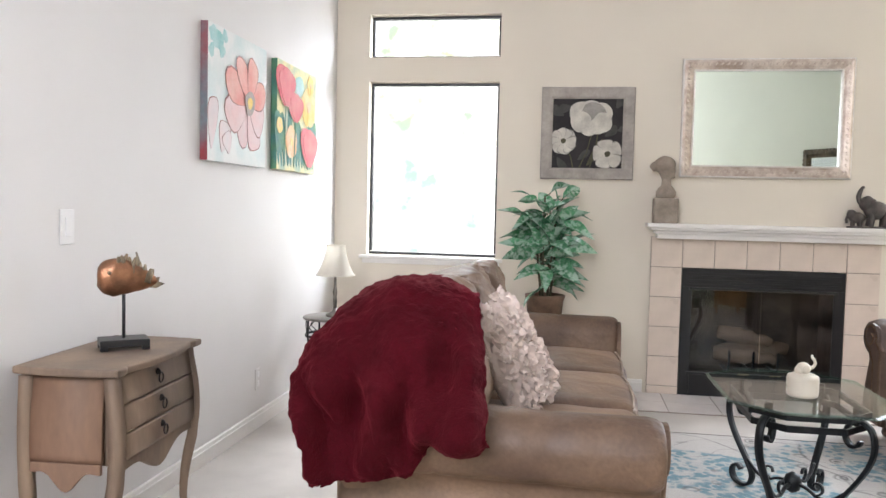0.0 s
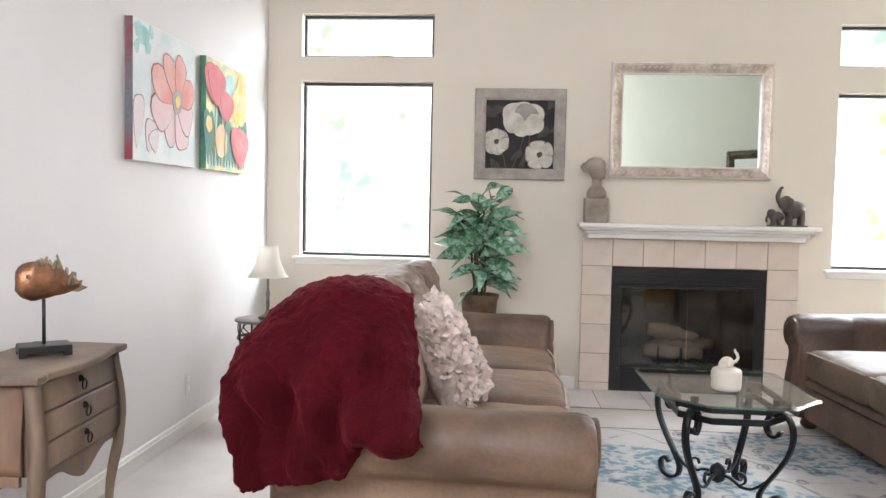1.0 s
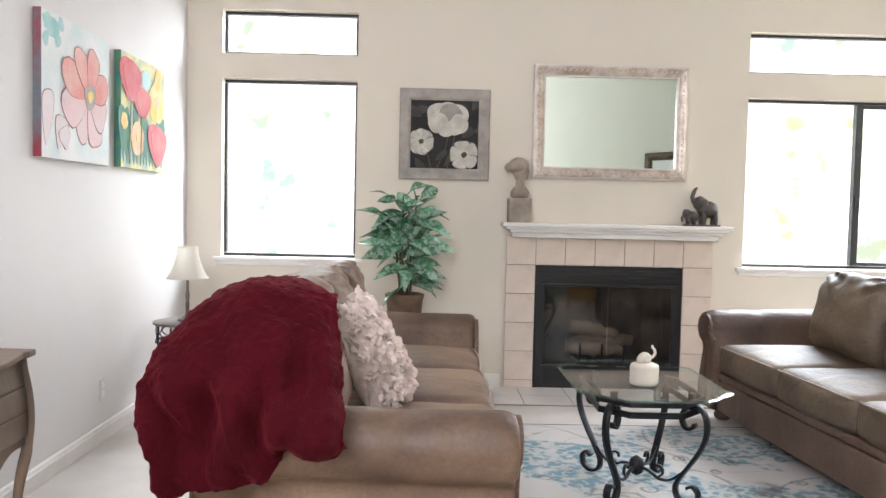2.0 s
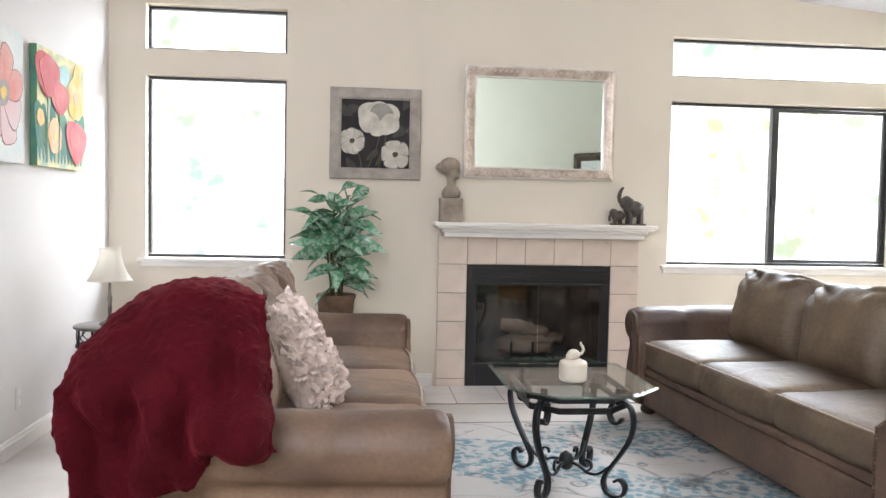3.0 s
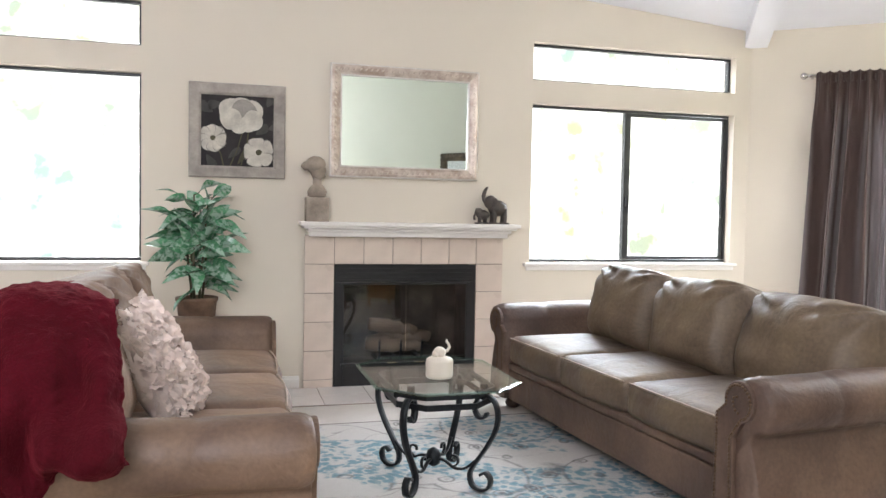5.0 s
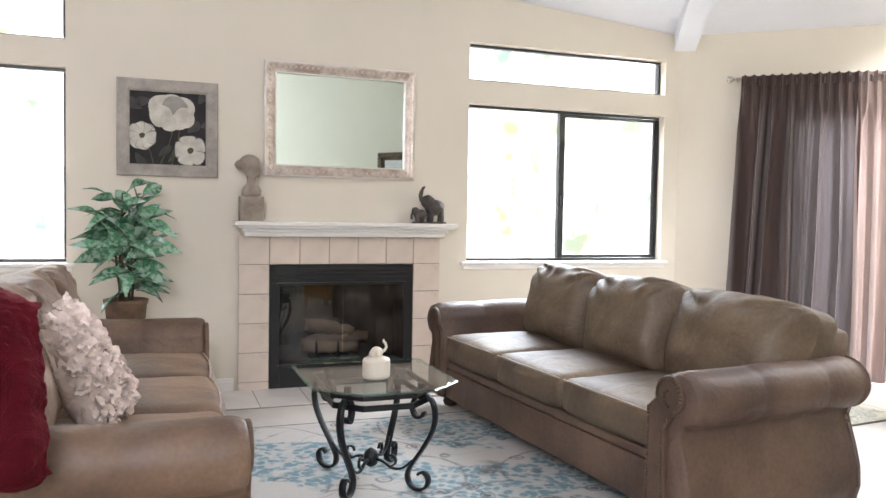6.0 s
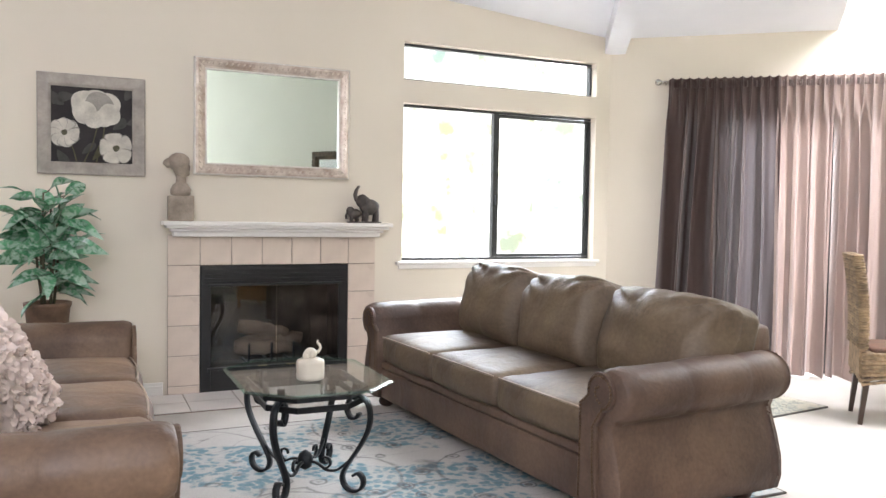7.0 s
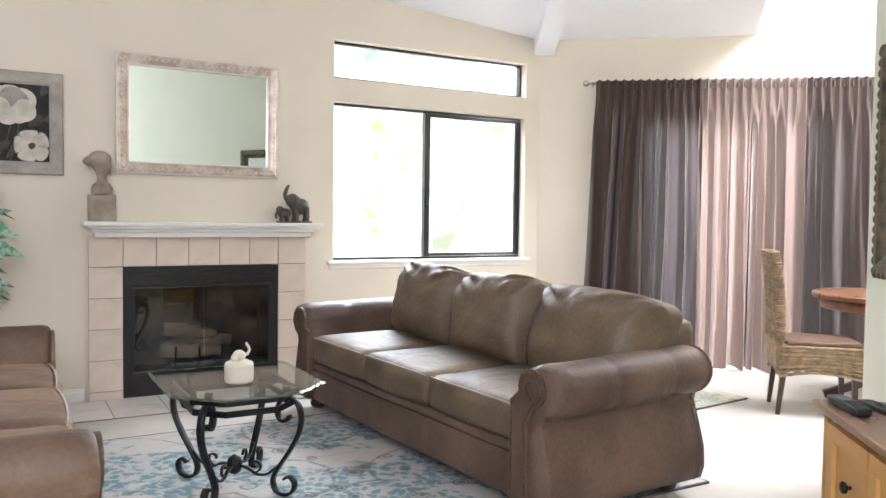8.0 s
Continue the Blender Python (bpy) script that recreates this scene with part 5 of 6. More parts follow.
def chest():
    """Local x across the front, y from front to back, z up."""
    m = Matrix.Translation((-1.288, 2.012, 0)) @ Matrix.Rotation(radians(93), 4, "Z")
    c = thing("chest_of_drawers", "small weathered oak chest with three drawers and curved legs", "chest of drawers", m)
    W, D, H = 0.57, 0.315, 0.752

    def bulge(z):
        t = (z - 0.42) / (H - 0.045 - 0.42)
        return 0.018 * math.sin(math.pi * max(0, min(1, t)) * 0.9 + 0.5)

    # top with a shaped edge
    out = []
    for i in range(25):
        u = i / 24
        out.append((u * W, -0.012 - 0.016 * math.cos((u - 0.5) * 2 * math.pi * 1.0) * (1 if 0.12 < u < 0.88 else 0.2)))
    for i in range(13):
        u = i / 12
        out.append((W + 0.012 * math.sin(math.pi * u) - 0.006, u * D))
    for i in range(13):
        u = 1 - i / 12
        out.append((-0.012 * math.sin(math.pi * u) + 0.006, u * D))
    bm = bmesh.new()
    f = bm.faces.new([bm.verts.new((x, y, H - 0.024)) for x, y in out])
    ext = bmesh.ops.extrude_face_region(bm, geom=[f])
    bmesh.ops.translate(bm, verts=[v for v in ext["geom"] if isinstance(v, bmesh.types.BMVert)], vec=(0, 0, 0.024))
    bmesh.ops.recalc_face_normals(bm, faces=bm.faces[:])
    es = [e for e in bm.edges if abs(e.verts[0].co.z - e.verts[1].co.z) < 1e-5]
    bmesh.ops.bevel(bm, geom=es, offset=0.006, segments=2, affect="EDGES", profile=0.5)
    part("top", bm, CHEST, c, "shaped oak top")
    # carcass: inner box, then curved panels
    part("carcass", box(0.045, W - 0.045, 0.04, D - 0.01, 0.46, H - 0.026), CHEST, c)

    def curved(x0, x1, y, z0, z1, along, sign, thick, name, material, lab=""):
        """A panel that swells outwards."""
        bm = bmesh.new()
        n = 10
        rows = []
        for j in range(n + 1):
            z = z0 + (z1 - z0) * j / n
            b = bulge(z) * sign
            if along == "x":
                rows.append([bm.verts.new(p) for p in ((x0, y + b, z), (x1, y + b, z), (x1, y + b - sign * thick, z), (x0, y + b - sign * thick, z))])
            else:
                rows.append([bm.verts.new(p) for p in ((y + b, x0, z), (y + b, x1, z), (y + b - sign * thick, x1, z), (y + b - sign * thick, x0, z))])
        for p, q in zip(rows, rows[1:]):
            for i in range(4):
                bm.faces.new((p[i], p[(i + 1) % 4], q[(i + 1) % 4], q[i]))
        bm.faces.new(rows[0])
        bm.faces.new(list(reversed(rows[-1])))
        bmesh.ops.recalc_face_normals(bm, faces=bm.faces[:])
        return part(name, bm, material, c, lab, True)

    for sgn, y in ((-1, 0.030), (1, W - 0.030)):
        curved(0.05, D - 0.04, y, 0.47, H - 0.028, "y", sgn, 0.016, "side_panel", CHESTSIDE, "oak side panel with warm light in its colour")
    dz = (H - 0.032 - 0.47) / 3
    for k in range(3):
        z0 = 0.47 + dz * k + 0.003
        d = curved(0.046, W - 0.046, 0.014, z0, z0 + dz - 0.006, "x", -1, 0.018, "drawer", CHEST, "oak drawer front with a ring pull")
        zc = z0 + dz / 2
        yb = 0.014 - bulge(zc)
        part("ring_pull", sweep([(W / 2 + 0.014 * math.cos(a), yb - 0.012, zc - 0.008 + 0.016 * math.sin(a)) for a in (2 * math.pi * i / 14 for i in range(14))], 0.005, 0.005, closed=True, round_n=6), DARKIRON, d, "dark iron ring pull", True)
        part("back_plate", lathe([(0.009, -0.004), (0.012, 0.0), (0.008, 0.006), (0.003, 0.010)], 10), DARKIRON, d, "", True, Matrix.Translation((W / 2, yb, zc + 0.010)) @ Matrix.Rotation(radians(90), 4, "X"))
    # legs and corner posts in one sweep: post, knee, tapering curved leg
    for x, y, sx, sy in ((0.03, 0.022, -1, -1), (W - 0.03, 0.022, 1, -1), (0.03, D - 0.03, -1, 1), (W - 0.03, D - 0.03, 1, 1)):
        pts, ws = [], []
        for j in range(22):
            t = j / 21
            z = (H - 0.03) * (1 - t)
            o = bulge(z) if z > 0.42 else 0.012 - 0.028 * math.sin(math.pi * (0.42 - z) / 0.42) + 0.022 * max(0, (0.1 - z) / 0.1)
            pts.append((x + sx * o * 0.45, y + (sy if sy < 0 else 0) * o, z))
        part("leg", sweep(pts, 0.034, 0.034, taper=lambda t: 1.0 if t < 0.5 else 1.0 - 0.55 * ((t - 0.5) / 0.5)), CHEST, c, "curved oak leg", True)

    def apron(n, length):
        o = [(0, 0.0), (length, 0.0)]
        for i in range(21):
            u = 1 - i / 20
            o.append((u * length, -0.03 - 0.055 * math.sin(math.pi * u) ** 2 + 0.022 * math.sin(2 * math.pi * u) ** 2))
        return o

    part("apron", prism(apron(20, W - 0.10), 0.016, 0.002), CHEST, c, "scalloped apron", False, Matrix.Translation((0.05, 0.004, 0.472)))
    for x in (0.008, W - 0.024):
        part("apron", prism(apron(20, D - 0.10), 0.016, 0.002), CHESTSIDE, c, "scalloped apron", False, Matrix.Translation((x + 0.016, 0.05, 0.472)) @ Matrix.Rotation(radians(90), 4, "Z"))
    return c


chest()

COPPER = mat("mottled_copper", (0.42, 0.2, 0.11, 1), 0.38, 0.25, 14, 60, 0.5, metal=0.85, col2=(0.14, 0.08, 0.05, 1), dist=0.006)
PATINA = mat("grey_gold_patina", (0.36, 0.27, 0.17, 1), 0.5, 0.3, 30, 80, 0.6, metal=0.6, col2=(0.14, 0.12, 0.09, 1), dist=0.006)


def fish():
    m = Matrix.Translation((-1.455, 2.33, 0.7535)) @ Matrix.Rotation(radians(38), 4, "Z")
    f = thing("fish_sculpture", "copper fish sculpture on a black stand", "sculpture", m)
    part("base", box(-0.075, 0.075, -0.05, 0.05, 0.012, 0.034, 0.003), BLACK, f, "black wooden plinth")
    for x in (-0.063, 0.063):
        for y in (-0.038, 0.038):
            part("foot", box(x - 0.012, x + 0.012, y - 0.012, y + 0.012, 0.0, 0.013, 0.002), BLACK, f)
    part("rod", sweep([(0, 0, 0.03), (0, 0, 0.195)], 0.011, 0.011, round_n=10), BLACK, f, "", True)
    bm = bmesh.new()
    n, rings = 18, []
    for i in range(22):
        u = i / 21
        x = -0.078 + 0.185 * u
        r = 0.060 * math.sin(math.pi * min(1, 0.10 + 0.90 * u ** 0.72)) ** 0.75 * (1 - 0.25 * u) + 0.006
        zc = 0.232 + 0.004 * math.sin(3 * u) - 0.016 * u * u
        rings.append([bm.verts.new((x, 0.55 * r * math.cos(2 * math.pi * j / n), zc + r * math.sin(2 * math.pi * j / n))) for j in range(n)])
    for a, b in zip(rings, rings[1:]):
        for j in range(n):
            bm.faces.new((a[j], a[(j + 1) % n], b[(j + 1) % n], b[j]))
    # hollow open mouth
    inner = [bm.verts.new((v.co.x + 0.004, v.co.y * 0.7, 0.237 + (v.co.z - 0.237) * 0.7)) for v in rings[0]]
    deep = [bm.verts.new((v.co.x + 0.03, v.co.y * 0.5, 0.237 + (v.co.z - 0.237) * 0.5)) for v in rings[0]]
    for a, b in ((rings[0], inner), (inner, deep)):
        for j in range(n):
            bm.faces.new((a[(j + 1) % n], a[j], b[j], b[(j + 1) % n]))
    bm.faces.new(deep)
    bm.faces.new(rings[-1])
    for v in bm.verts:
        v.co += 0.004 * noise.noise_vector(v.co * 45)
    part("body", bm, COPPER, f, "mottled copper fish body", True)
    rnd = random.Random(4)
    for k in range(16):
        u = k / 15
        x = -0.02 + 0.105 * u
        z0 = 0.282 - 0.062 * u
        hgt = 0.020 + 0.022 * math.sin(2.6 * u) + rnd.uniform(-0.006, 0.008) + (0.028 if k == 9 else 0)
        side = rnd.uniform(-0.016, 0.016)
        pts = [(x, side, z0 - 0.012), (x + 0.004, side * 1.2 + rnd.uniform(-0.006, 0.006), z0 + hgt * 0.5), (x + rnd.uniform(-0.004, 0.014), side * 1.5 + rnd.uniform(-0.008, 0.008), z0 + hgt)]
        part("fin_spine", sweep(pts, 0.022, 0.014, round_n=7, taper=lambda t: 1.2 - 0.85 * t), PATINA, f, "crusty dorsal fin", True)
    part("tail_fin", prism([(0.05, 0.200), (0.10, 0.194), (0.128, 0.208), (0.108, 0.216), (0.112, 0.232), (0.085, 0.226)], 0.008, 0.002), PATINA, f, "", False, Matrix.Translation((0, -0.004, 0)))
    part("eye", lathe([(0.008, 0), (0.006, 0.004), (0.002, 0.006)], 10), PATINA, f, "", True, Matrix.Translation((-0.045, -0.028, 0.249)) @ Matrix.Rotation(radians(90), 4, "X"))


fish()

# ---- mantel ornaments ----
STONE = mat("grey_brown_stone", (0.41, 0.34, 0.275, 1), 0.85, 0.18, 12, 70, 0.5, dist=0.004)
DARKSTONE = mat("dark_carved_stone", (0.11, 0.09, 0.078, 1), 0.55, 0.25, 18, 80, 0.5, dist=0.004)
MT = 1.1685
bm = box(-0.078, 0.078, -0.055, 0.055, 0.0, 0.165, 0.006)
join(bm, lathe([(0.03, 0.16), (0.062, 0.17), (0.066, 0.205), (0.05, 0.235), (0.030, 0.25), (0.030, 0.285), (0.034, 0.30)], 16, 0.7))
blob(bm, (0.006, 0, 0.345), 0.056, (0.95, 0.95, 1.15))
blob(bm, (-0.012, 0, 0.385), 0.070, (1.0, 0.95, 0.85))
blob(bm, (-0.078, 0, 0.375), 0.030)
blob(bm, (0.046, 0, 0.335), 0.012, (1.2, 0.6, 0.8))
blob(bm, (0.028, 0.0, 0.31), 0.026, (1, 0.8, 0.7))
for v in bm.verts:
    if v.co.z > 0.17:
        v.co += 0.006 * noise.noise_vector(v.co * 38)
ob = part("bust", bm, STONE, None, "", True)
ob.matrix_world = Matrix.Translation((0.600, WY - 0.095, MT))
tagged(ob, "small grey-brown stone bust on a square plinth", "statue")


def elephants():
    bm = bmesh.new()
    join(bm, box(-0.12, 0.12, -0.04, 0.04, 0.0, 0.012, 0.004))
    # adult
    blob(bm, (0.040, 0, 0.115), 0.070, (1.05, 0.72, 0.85))
    blob(bm, (-0.015, 0, 0.158), 0.052, (0.95, 0.8, 0.95))
    for y in (-0.03, 0.03):
        blob(bm, (0.012, y * 1.25, 0.15), 0.036, (0.55, 0.25, 1.05))
    for x, y in ((0.005, 0.024), (0.005, -0.024), (0.085, 0.024), (0.085, -0.024)):
        join(bm, sweep([(x, y, 0.11), (x + 0.004, y, 0.05), (x, y, 0.008)], 0.034, 0.034, round_n=9))
    join(bm, sweep([(-0.04, 0, 0.15), (-0.062, 0, 0.17), (-0.068, 0, 0.20), (-0.060, 0, 0.235), (-0.048, 0, 0.258), (-0.036, 0, 0.262)], 0.036, 0.036, round_n=9, taper=lambda t: 1 - 0.55 * t))
    # calf
    blob(bm, (-0.072, 0, 0.066), 0.044, (1.15, 0.7, 0.85))
    blob(bm, (-0.104, 0, 0.088), 0.030)
    for x, y in ((-0.095, 0.014), (-0.095, -0.014), (-0.055, 0.014), (-0.055, -0.014)):
        join(bm, sweep([(x, y, 0.06), (x, y, 0.008)], 0.02, 0.02, round_n=8))
    join(bm, sweep([(-0.125, 0, 0.075), (-0.136, 0, 0.055), (-0.132, 0, 0.03)], 0.016, 0.016, round_n=8))
    for v in bm.verts:
        if v.co.z > 0.014:
            v.co += 0.004 * noise.noise_vector(v.co * 40)
    ob = part("elephant_figurine", bm, DARKSTONE, None, "", True)
    ob.matrix_world = Matrix.Translation((1.862, WY - 0.095, MT))
    tagged(ob, "dark carved figurine of an elephant with calf", "figurine")


elephants()

# ---- potted plant ----


def leaf_mat():
    m = mat("variegated_leaf", (0.13, 0.36, 0.19, 1), 0.22, 0.2, 5, 60, 0.2, col2=(0.05, 0.18, 0.09, 1), piece=0.3)
    N, L = m.node_tree.nodes, m.node_tree.links
    p = N["Principled BSDF"]
    src = p.inputs["Base Color"].links[0].from_socket
    tc = N["Texture Coordinate"] if "Texture Coordinate" in N else N.new("ShaderNodeTexCoord")
    n = N.new("ShaderNodeTexNoise")
    n.inputs["Scale"].default_value, n.inputs["Detail"].default_value = 8, 5
    L.new(tc.outputs["Object"], n.inputs["Vector"])
    sep, ab, sub = N.new("ShaderNodeSeparateXYZ"), N.new("ShaderNodeMath"), N.new("ShaderNodeMath")
    ab.operation, sub.operation = "ABSOLUTE", "MULTIPLY_ADD"
    sub.inputs[1].default_value = -0.9
    L.new(tc.outputs["Object"], sep.inputs[0])
    L.new(sep.outputs["Y"], ab.inputs[0])
    L.new(ab.outputs[0], sub.inputs[0])
    L.new(n.outputs[0], sub.inputs[2])
    r = N.new("ShaderNodeValToRGB")
    r.color_ramp.elements[0].position, r.color_ramp.elements[1].position = 0.38, 0.52
    L.new(sub.outputs[0], r.inputs[0])
    mx = N.new("ShaderNodeMix")
    mx.data_type = "RGBA"
    mx.inputs["B"].default_value = (0.46, 0.60, 0.50, 1)
    fac = N.new("ShaderNodeMath")
    fac.operation = "MULTIPLY"
    fac.inputs[1].default_value = 0.7
    L.new(r.outputs[0], fac.inputs[0])
    L.new(fac.outputs[0], mx.inputs["Factor"])
    L.new(src, mx.inputs["A"])
    L.new(mx.outputs["Result"], p.inputs["Base Color"])
    return m


LEAF = leaf_mat()
STALK = mat("brown_green_stalk", (0.09, 0.085, 0.04, 1), 0.7, 0.25, 20, 90, 0.3)
BASKET = mat("brown_wicker_pot", (0.2, 0.12, 0.075, 1), 0.75, 0.25, 12, 60, 0.4)
SOIL = mat("dark_soil", (0.03, 0.022, 0.016, 1), 0.95, 0.3, 20, 90, 0.6)


def leaf_mesh(droop, curl, seed):
    bm = bmesh.new()
    n, rows = 9, []
    for j in range(n + 1):
        u = j / n
        w = 0.50 * math.sin(math.pi * u ** 0.72) ** 0.9 * (1 - 0.25 * u)
        z = -droop * u * u + 0.10 * u
        row = []
        for i in range(-3, 4):
            k = i / 3
            row.append(bm.verts.new((u, w * k * 0.5, z + curl * abs(k) * w * 0.6 + 0.02 * math.sin(9 * u + seed) * k * k)))
        rows.append(row)
    for a, b in zip(rows, rows[1:]):
        for i in range(6):
            bm.faces.new((a[i], a[i + 1], b[i + 1], b[i]))
    bmesh.ops.remove_doubles(bm, verts=bm.verts[:], dist=1e-4)
    return bm


def plant():
    p = thing("potted_plant", "leafy green variegated plant in a brown wicker pot", "potted plant", Matrix.Translation((-0.165, 5.02, 0.40)))
    part("pot", lathe([(0.085, 0.0), (0.095, 0.01), (0.118, 0.26), (0.126, 0.275), (0.128, 0.295), (0.118, 0.298), (0.112, 0.275)], 26), BASKET, p, "brown woven pot", True)
    part("soil", lathe([(0.10, 0.262), (0.112, 0.268), (0.05, 0.275), (0.01, 0.277)], 20), SOIL, p, "", True)
    rnd = random.Random(23)
    stems = []
    for k in range(6):
        a = k * 1.05
        top = 0.73 + 0.20 * rnd.random()
        pts = [Vector((0.03 * math.cos(a), 0.03 * math.sin(a), 0.26))]
        for j in range(1, 6):
            t = j / 5
            pts.append(Vector(((0.03 + 0.05 * t * rnd.uniform(0.5, 1.2)) * math.cos(a + 0.3 * t), (0.03 + 0.05 * t) * math.sin(a + 0.3 * t), 0.26 + (top - 0.26) * t)))
        stems.append(pts)
        part("stem", sweep(pts, 0.016, 0.016, round_n=7, taper=lambda t: 1.1 - 0.5 * t), STALK, p, "", True)
    kinds = {}
    for k in range(84):
        st = stems[k % 6]
        t = 0.15 + 0.85 * ((k // 6) / 13) ** 0.8 + rnd.uniform(-0.05, 0.05)
        t = max(0.05, min(0.999, t))
        i = min(4, int(t * 5))
        base = st[i].lerp(st[i + 1], t * 5 - i)
        az = rnd.uniform(0, 6.283)
        ln = rnd.uniform(0.165, 0.265) * (1.0 if t < 0.9 else 0.8)
        pitch = rnd.uniform(-20, 55) if t > 0.5 else rnd.uniform(-30, 30)
        if t > 0.93:
            pitch = rnd.uniform(15, 45)
        kind = rnd.randrange(5)
        d = Vector((math.cos(az), math.sin(az), 0))
        stem_end = base + d * 0.05 + Vector((0, 0, 0.02))
        m = Matrix.Translation(stem_end) @ Matrix.Rotation(az, 4, "Z") @ Matrix.Rotation(radians(-pitch), 4, "Y") @ Matrix.Rotation(radians(rnd.uniform(-75, 75)), 4, "X") @ Matrix.Scale(ln, 4)
        if kind not in kinds:
            kinds[kind] = part("leaf", leaf_mesh((0.15, 0.3, 0.45, 0.6, 0.25)[kind], (0.25, 0.35, 0.15, 0.3, 0.45)[kind], kind), LEAF, p, "", True, m)
        else:
            again(kinds[kind], m)
        if k % 2 == 0:
            part("leaf_stalk", sweep([base, base + d * 0.03 + Vector((0, 0, 0.006)), stem_end], 0.006, 0.006, round_n=5), STALK, p)


plant()
stand = thing("plant_stand", "dark wooden plant stand behind the sofa", "plant stand", Matrix.Translation((-0.165, 5.02, 0)))
part("top", lathe([(0.14, 0.372), (0.15, 0.38), (0.15, 0.394), (0.14, 0.3995)], 24), DARKWOOD, stand, "", True)
for k in range(3):
    a = radians(90 + 120 * k)
    part("leg", sweep([(0.10 * math.cos(a), 0.10 * math.sin(a), 0.375), (0.13 * math.cos(a), 0.13 * math.sin(a), 0.0)], 0.024, 0.024), DARKWOOD, stand)

# ---- corner table and lamp ----
SHADE = cloth("ivory_lamp_shade", (0.85, 0.81, 0.72, 1), (0.9, 0.86, 0.76, 1), 0.35, 0.0)
PEWTER = mat("aged_pewter", (0.22, 0.2, 0.18, 1), 0.45, 0.2, 15, 90, 0.15, metal=0.6)
side = thing("side_table", "small round wrought iron corner table", "side table", Matrix.Translation((-1.455, 4.60, 0)))
part("top", lathe([(0.165, 0.538), (0.172, 0.542), (0.172, 0.552), (0.165, 0.555)], 28), PEWTER, side, "", True)
part("ring", sweep([(0.155 * math.cos(a), 0.155 * math.sin(a), 0.44) for a in (2 * math.pi * i / 28 for i in range(28))], 0.008, 0.014, closed=True), IRON, side)
for k in range(4):
    a = radians(45 + 90 * k)
    c, s_ = math.cos(a), math.sin(a)
    part("leg", sweep([(r * c, r * s_, z) for r, z in ((0.155, 0.54), (0.157, 0.44), (0.13, 0.25), (0.135, 0.12), (0.165, 0.0))], 0.013, 0.013, round_n=7), IRON, side, "", True)
for k in range(8):
    a = radians(45 * k + 22)
    c, s_ = math.cos(a), math.sin(a)
    pts = [(0.152 * math.cos(a + 0.2 * math.sin(t * 0.7)), 0.152 * math.sin(a + 0.2 * math.sin(t * 0.7)), 0.445 + 0.09 * t / 8) for t in range(9)]
    part("scroll", sweep(pts, 0.007, 0.007, round_n=5), IRON, side, "", True)
lamp = thing("table_lamp", "slim pewter table lamp with an ivory bell shade", "table lamp", Matrix.Translation((-1.432, 4.60, 0.5555)))
part("base", lathe([(0.055, 0.0), (0.058, 0.008), (0.045, 0.018), (0.02, 0.03), (0.011, 0.05)], 20), PEWTER, lamp, "", True)
part("stem", lathe([(0.010, 0.045), (0.012, 0.10), (0.009, 0.12), (0.014, 0.15), (0.008, 0.18), (0.008, 0.36)], 14), PEWTER, lamp, "", True)
bm = bmesh.new()
n = 36
rings = []
for r, z in ((0.118, 0.255), (0.108, 0.268), (0.092, 0.30), (0.074, 0.345), (0.062, 0.39), (0.056, 0.435)):
    rings.append([bm.verts.new((r * (1 + 0.012 * math.cos(8 * 2 * math.pi * j / n)) * math.cos(2 * math.pi * j / n), r * (1 + 0.012 * math.cos(8 * 2 * math.pi * j / n)) * math.sin(2 * math.pi * j / n), z)) for j in range(n)])
for a, b in zip(rings, rings[1:]):
    for j in range(n):
        bm.faces.new((a[j], a[(j + 1) % n], b[(j + 1) % n], b[j]))
part("shade", bm, SHADE, lamp, "ivory fabric bell shade", True)
for r, z in ((0.118, 0.255), (0.056, 0.435)):
    part("trim", sweep([(r * math.cos(a), r * math.sin(a), z) for a in (2 * math.pi * i / 30 for i in range(30))], 0.006, 0.008, closed=True), SHADE, lamp)

# ---- dining corner ----
WICKER = mat("woven_rattan", (0.38, 0.265, 0.16, 1), 0.7, 0.25, 22, 80, 0.4, piece=0.2)
WICKERD = mat("dark_woven_seat", (0.17, 0.09, 0.06, 1), 0.6, 0.25, 14, 80, 0.3)
TABLEWOOD = mat("reddish_table_wood", (0.26, 0.12, 0.07, 1), 0.3, 0.15, 6, 60, 0.1, stretch=(1, 6, 1))


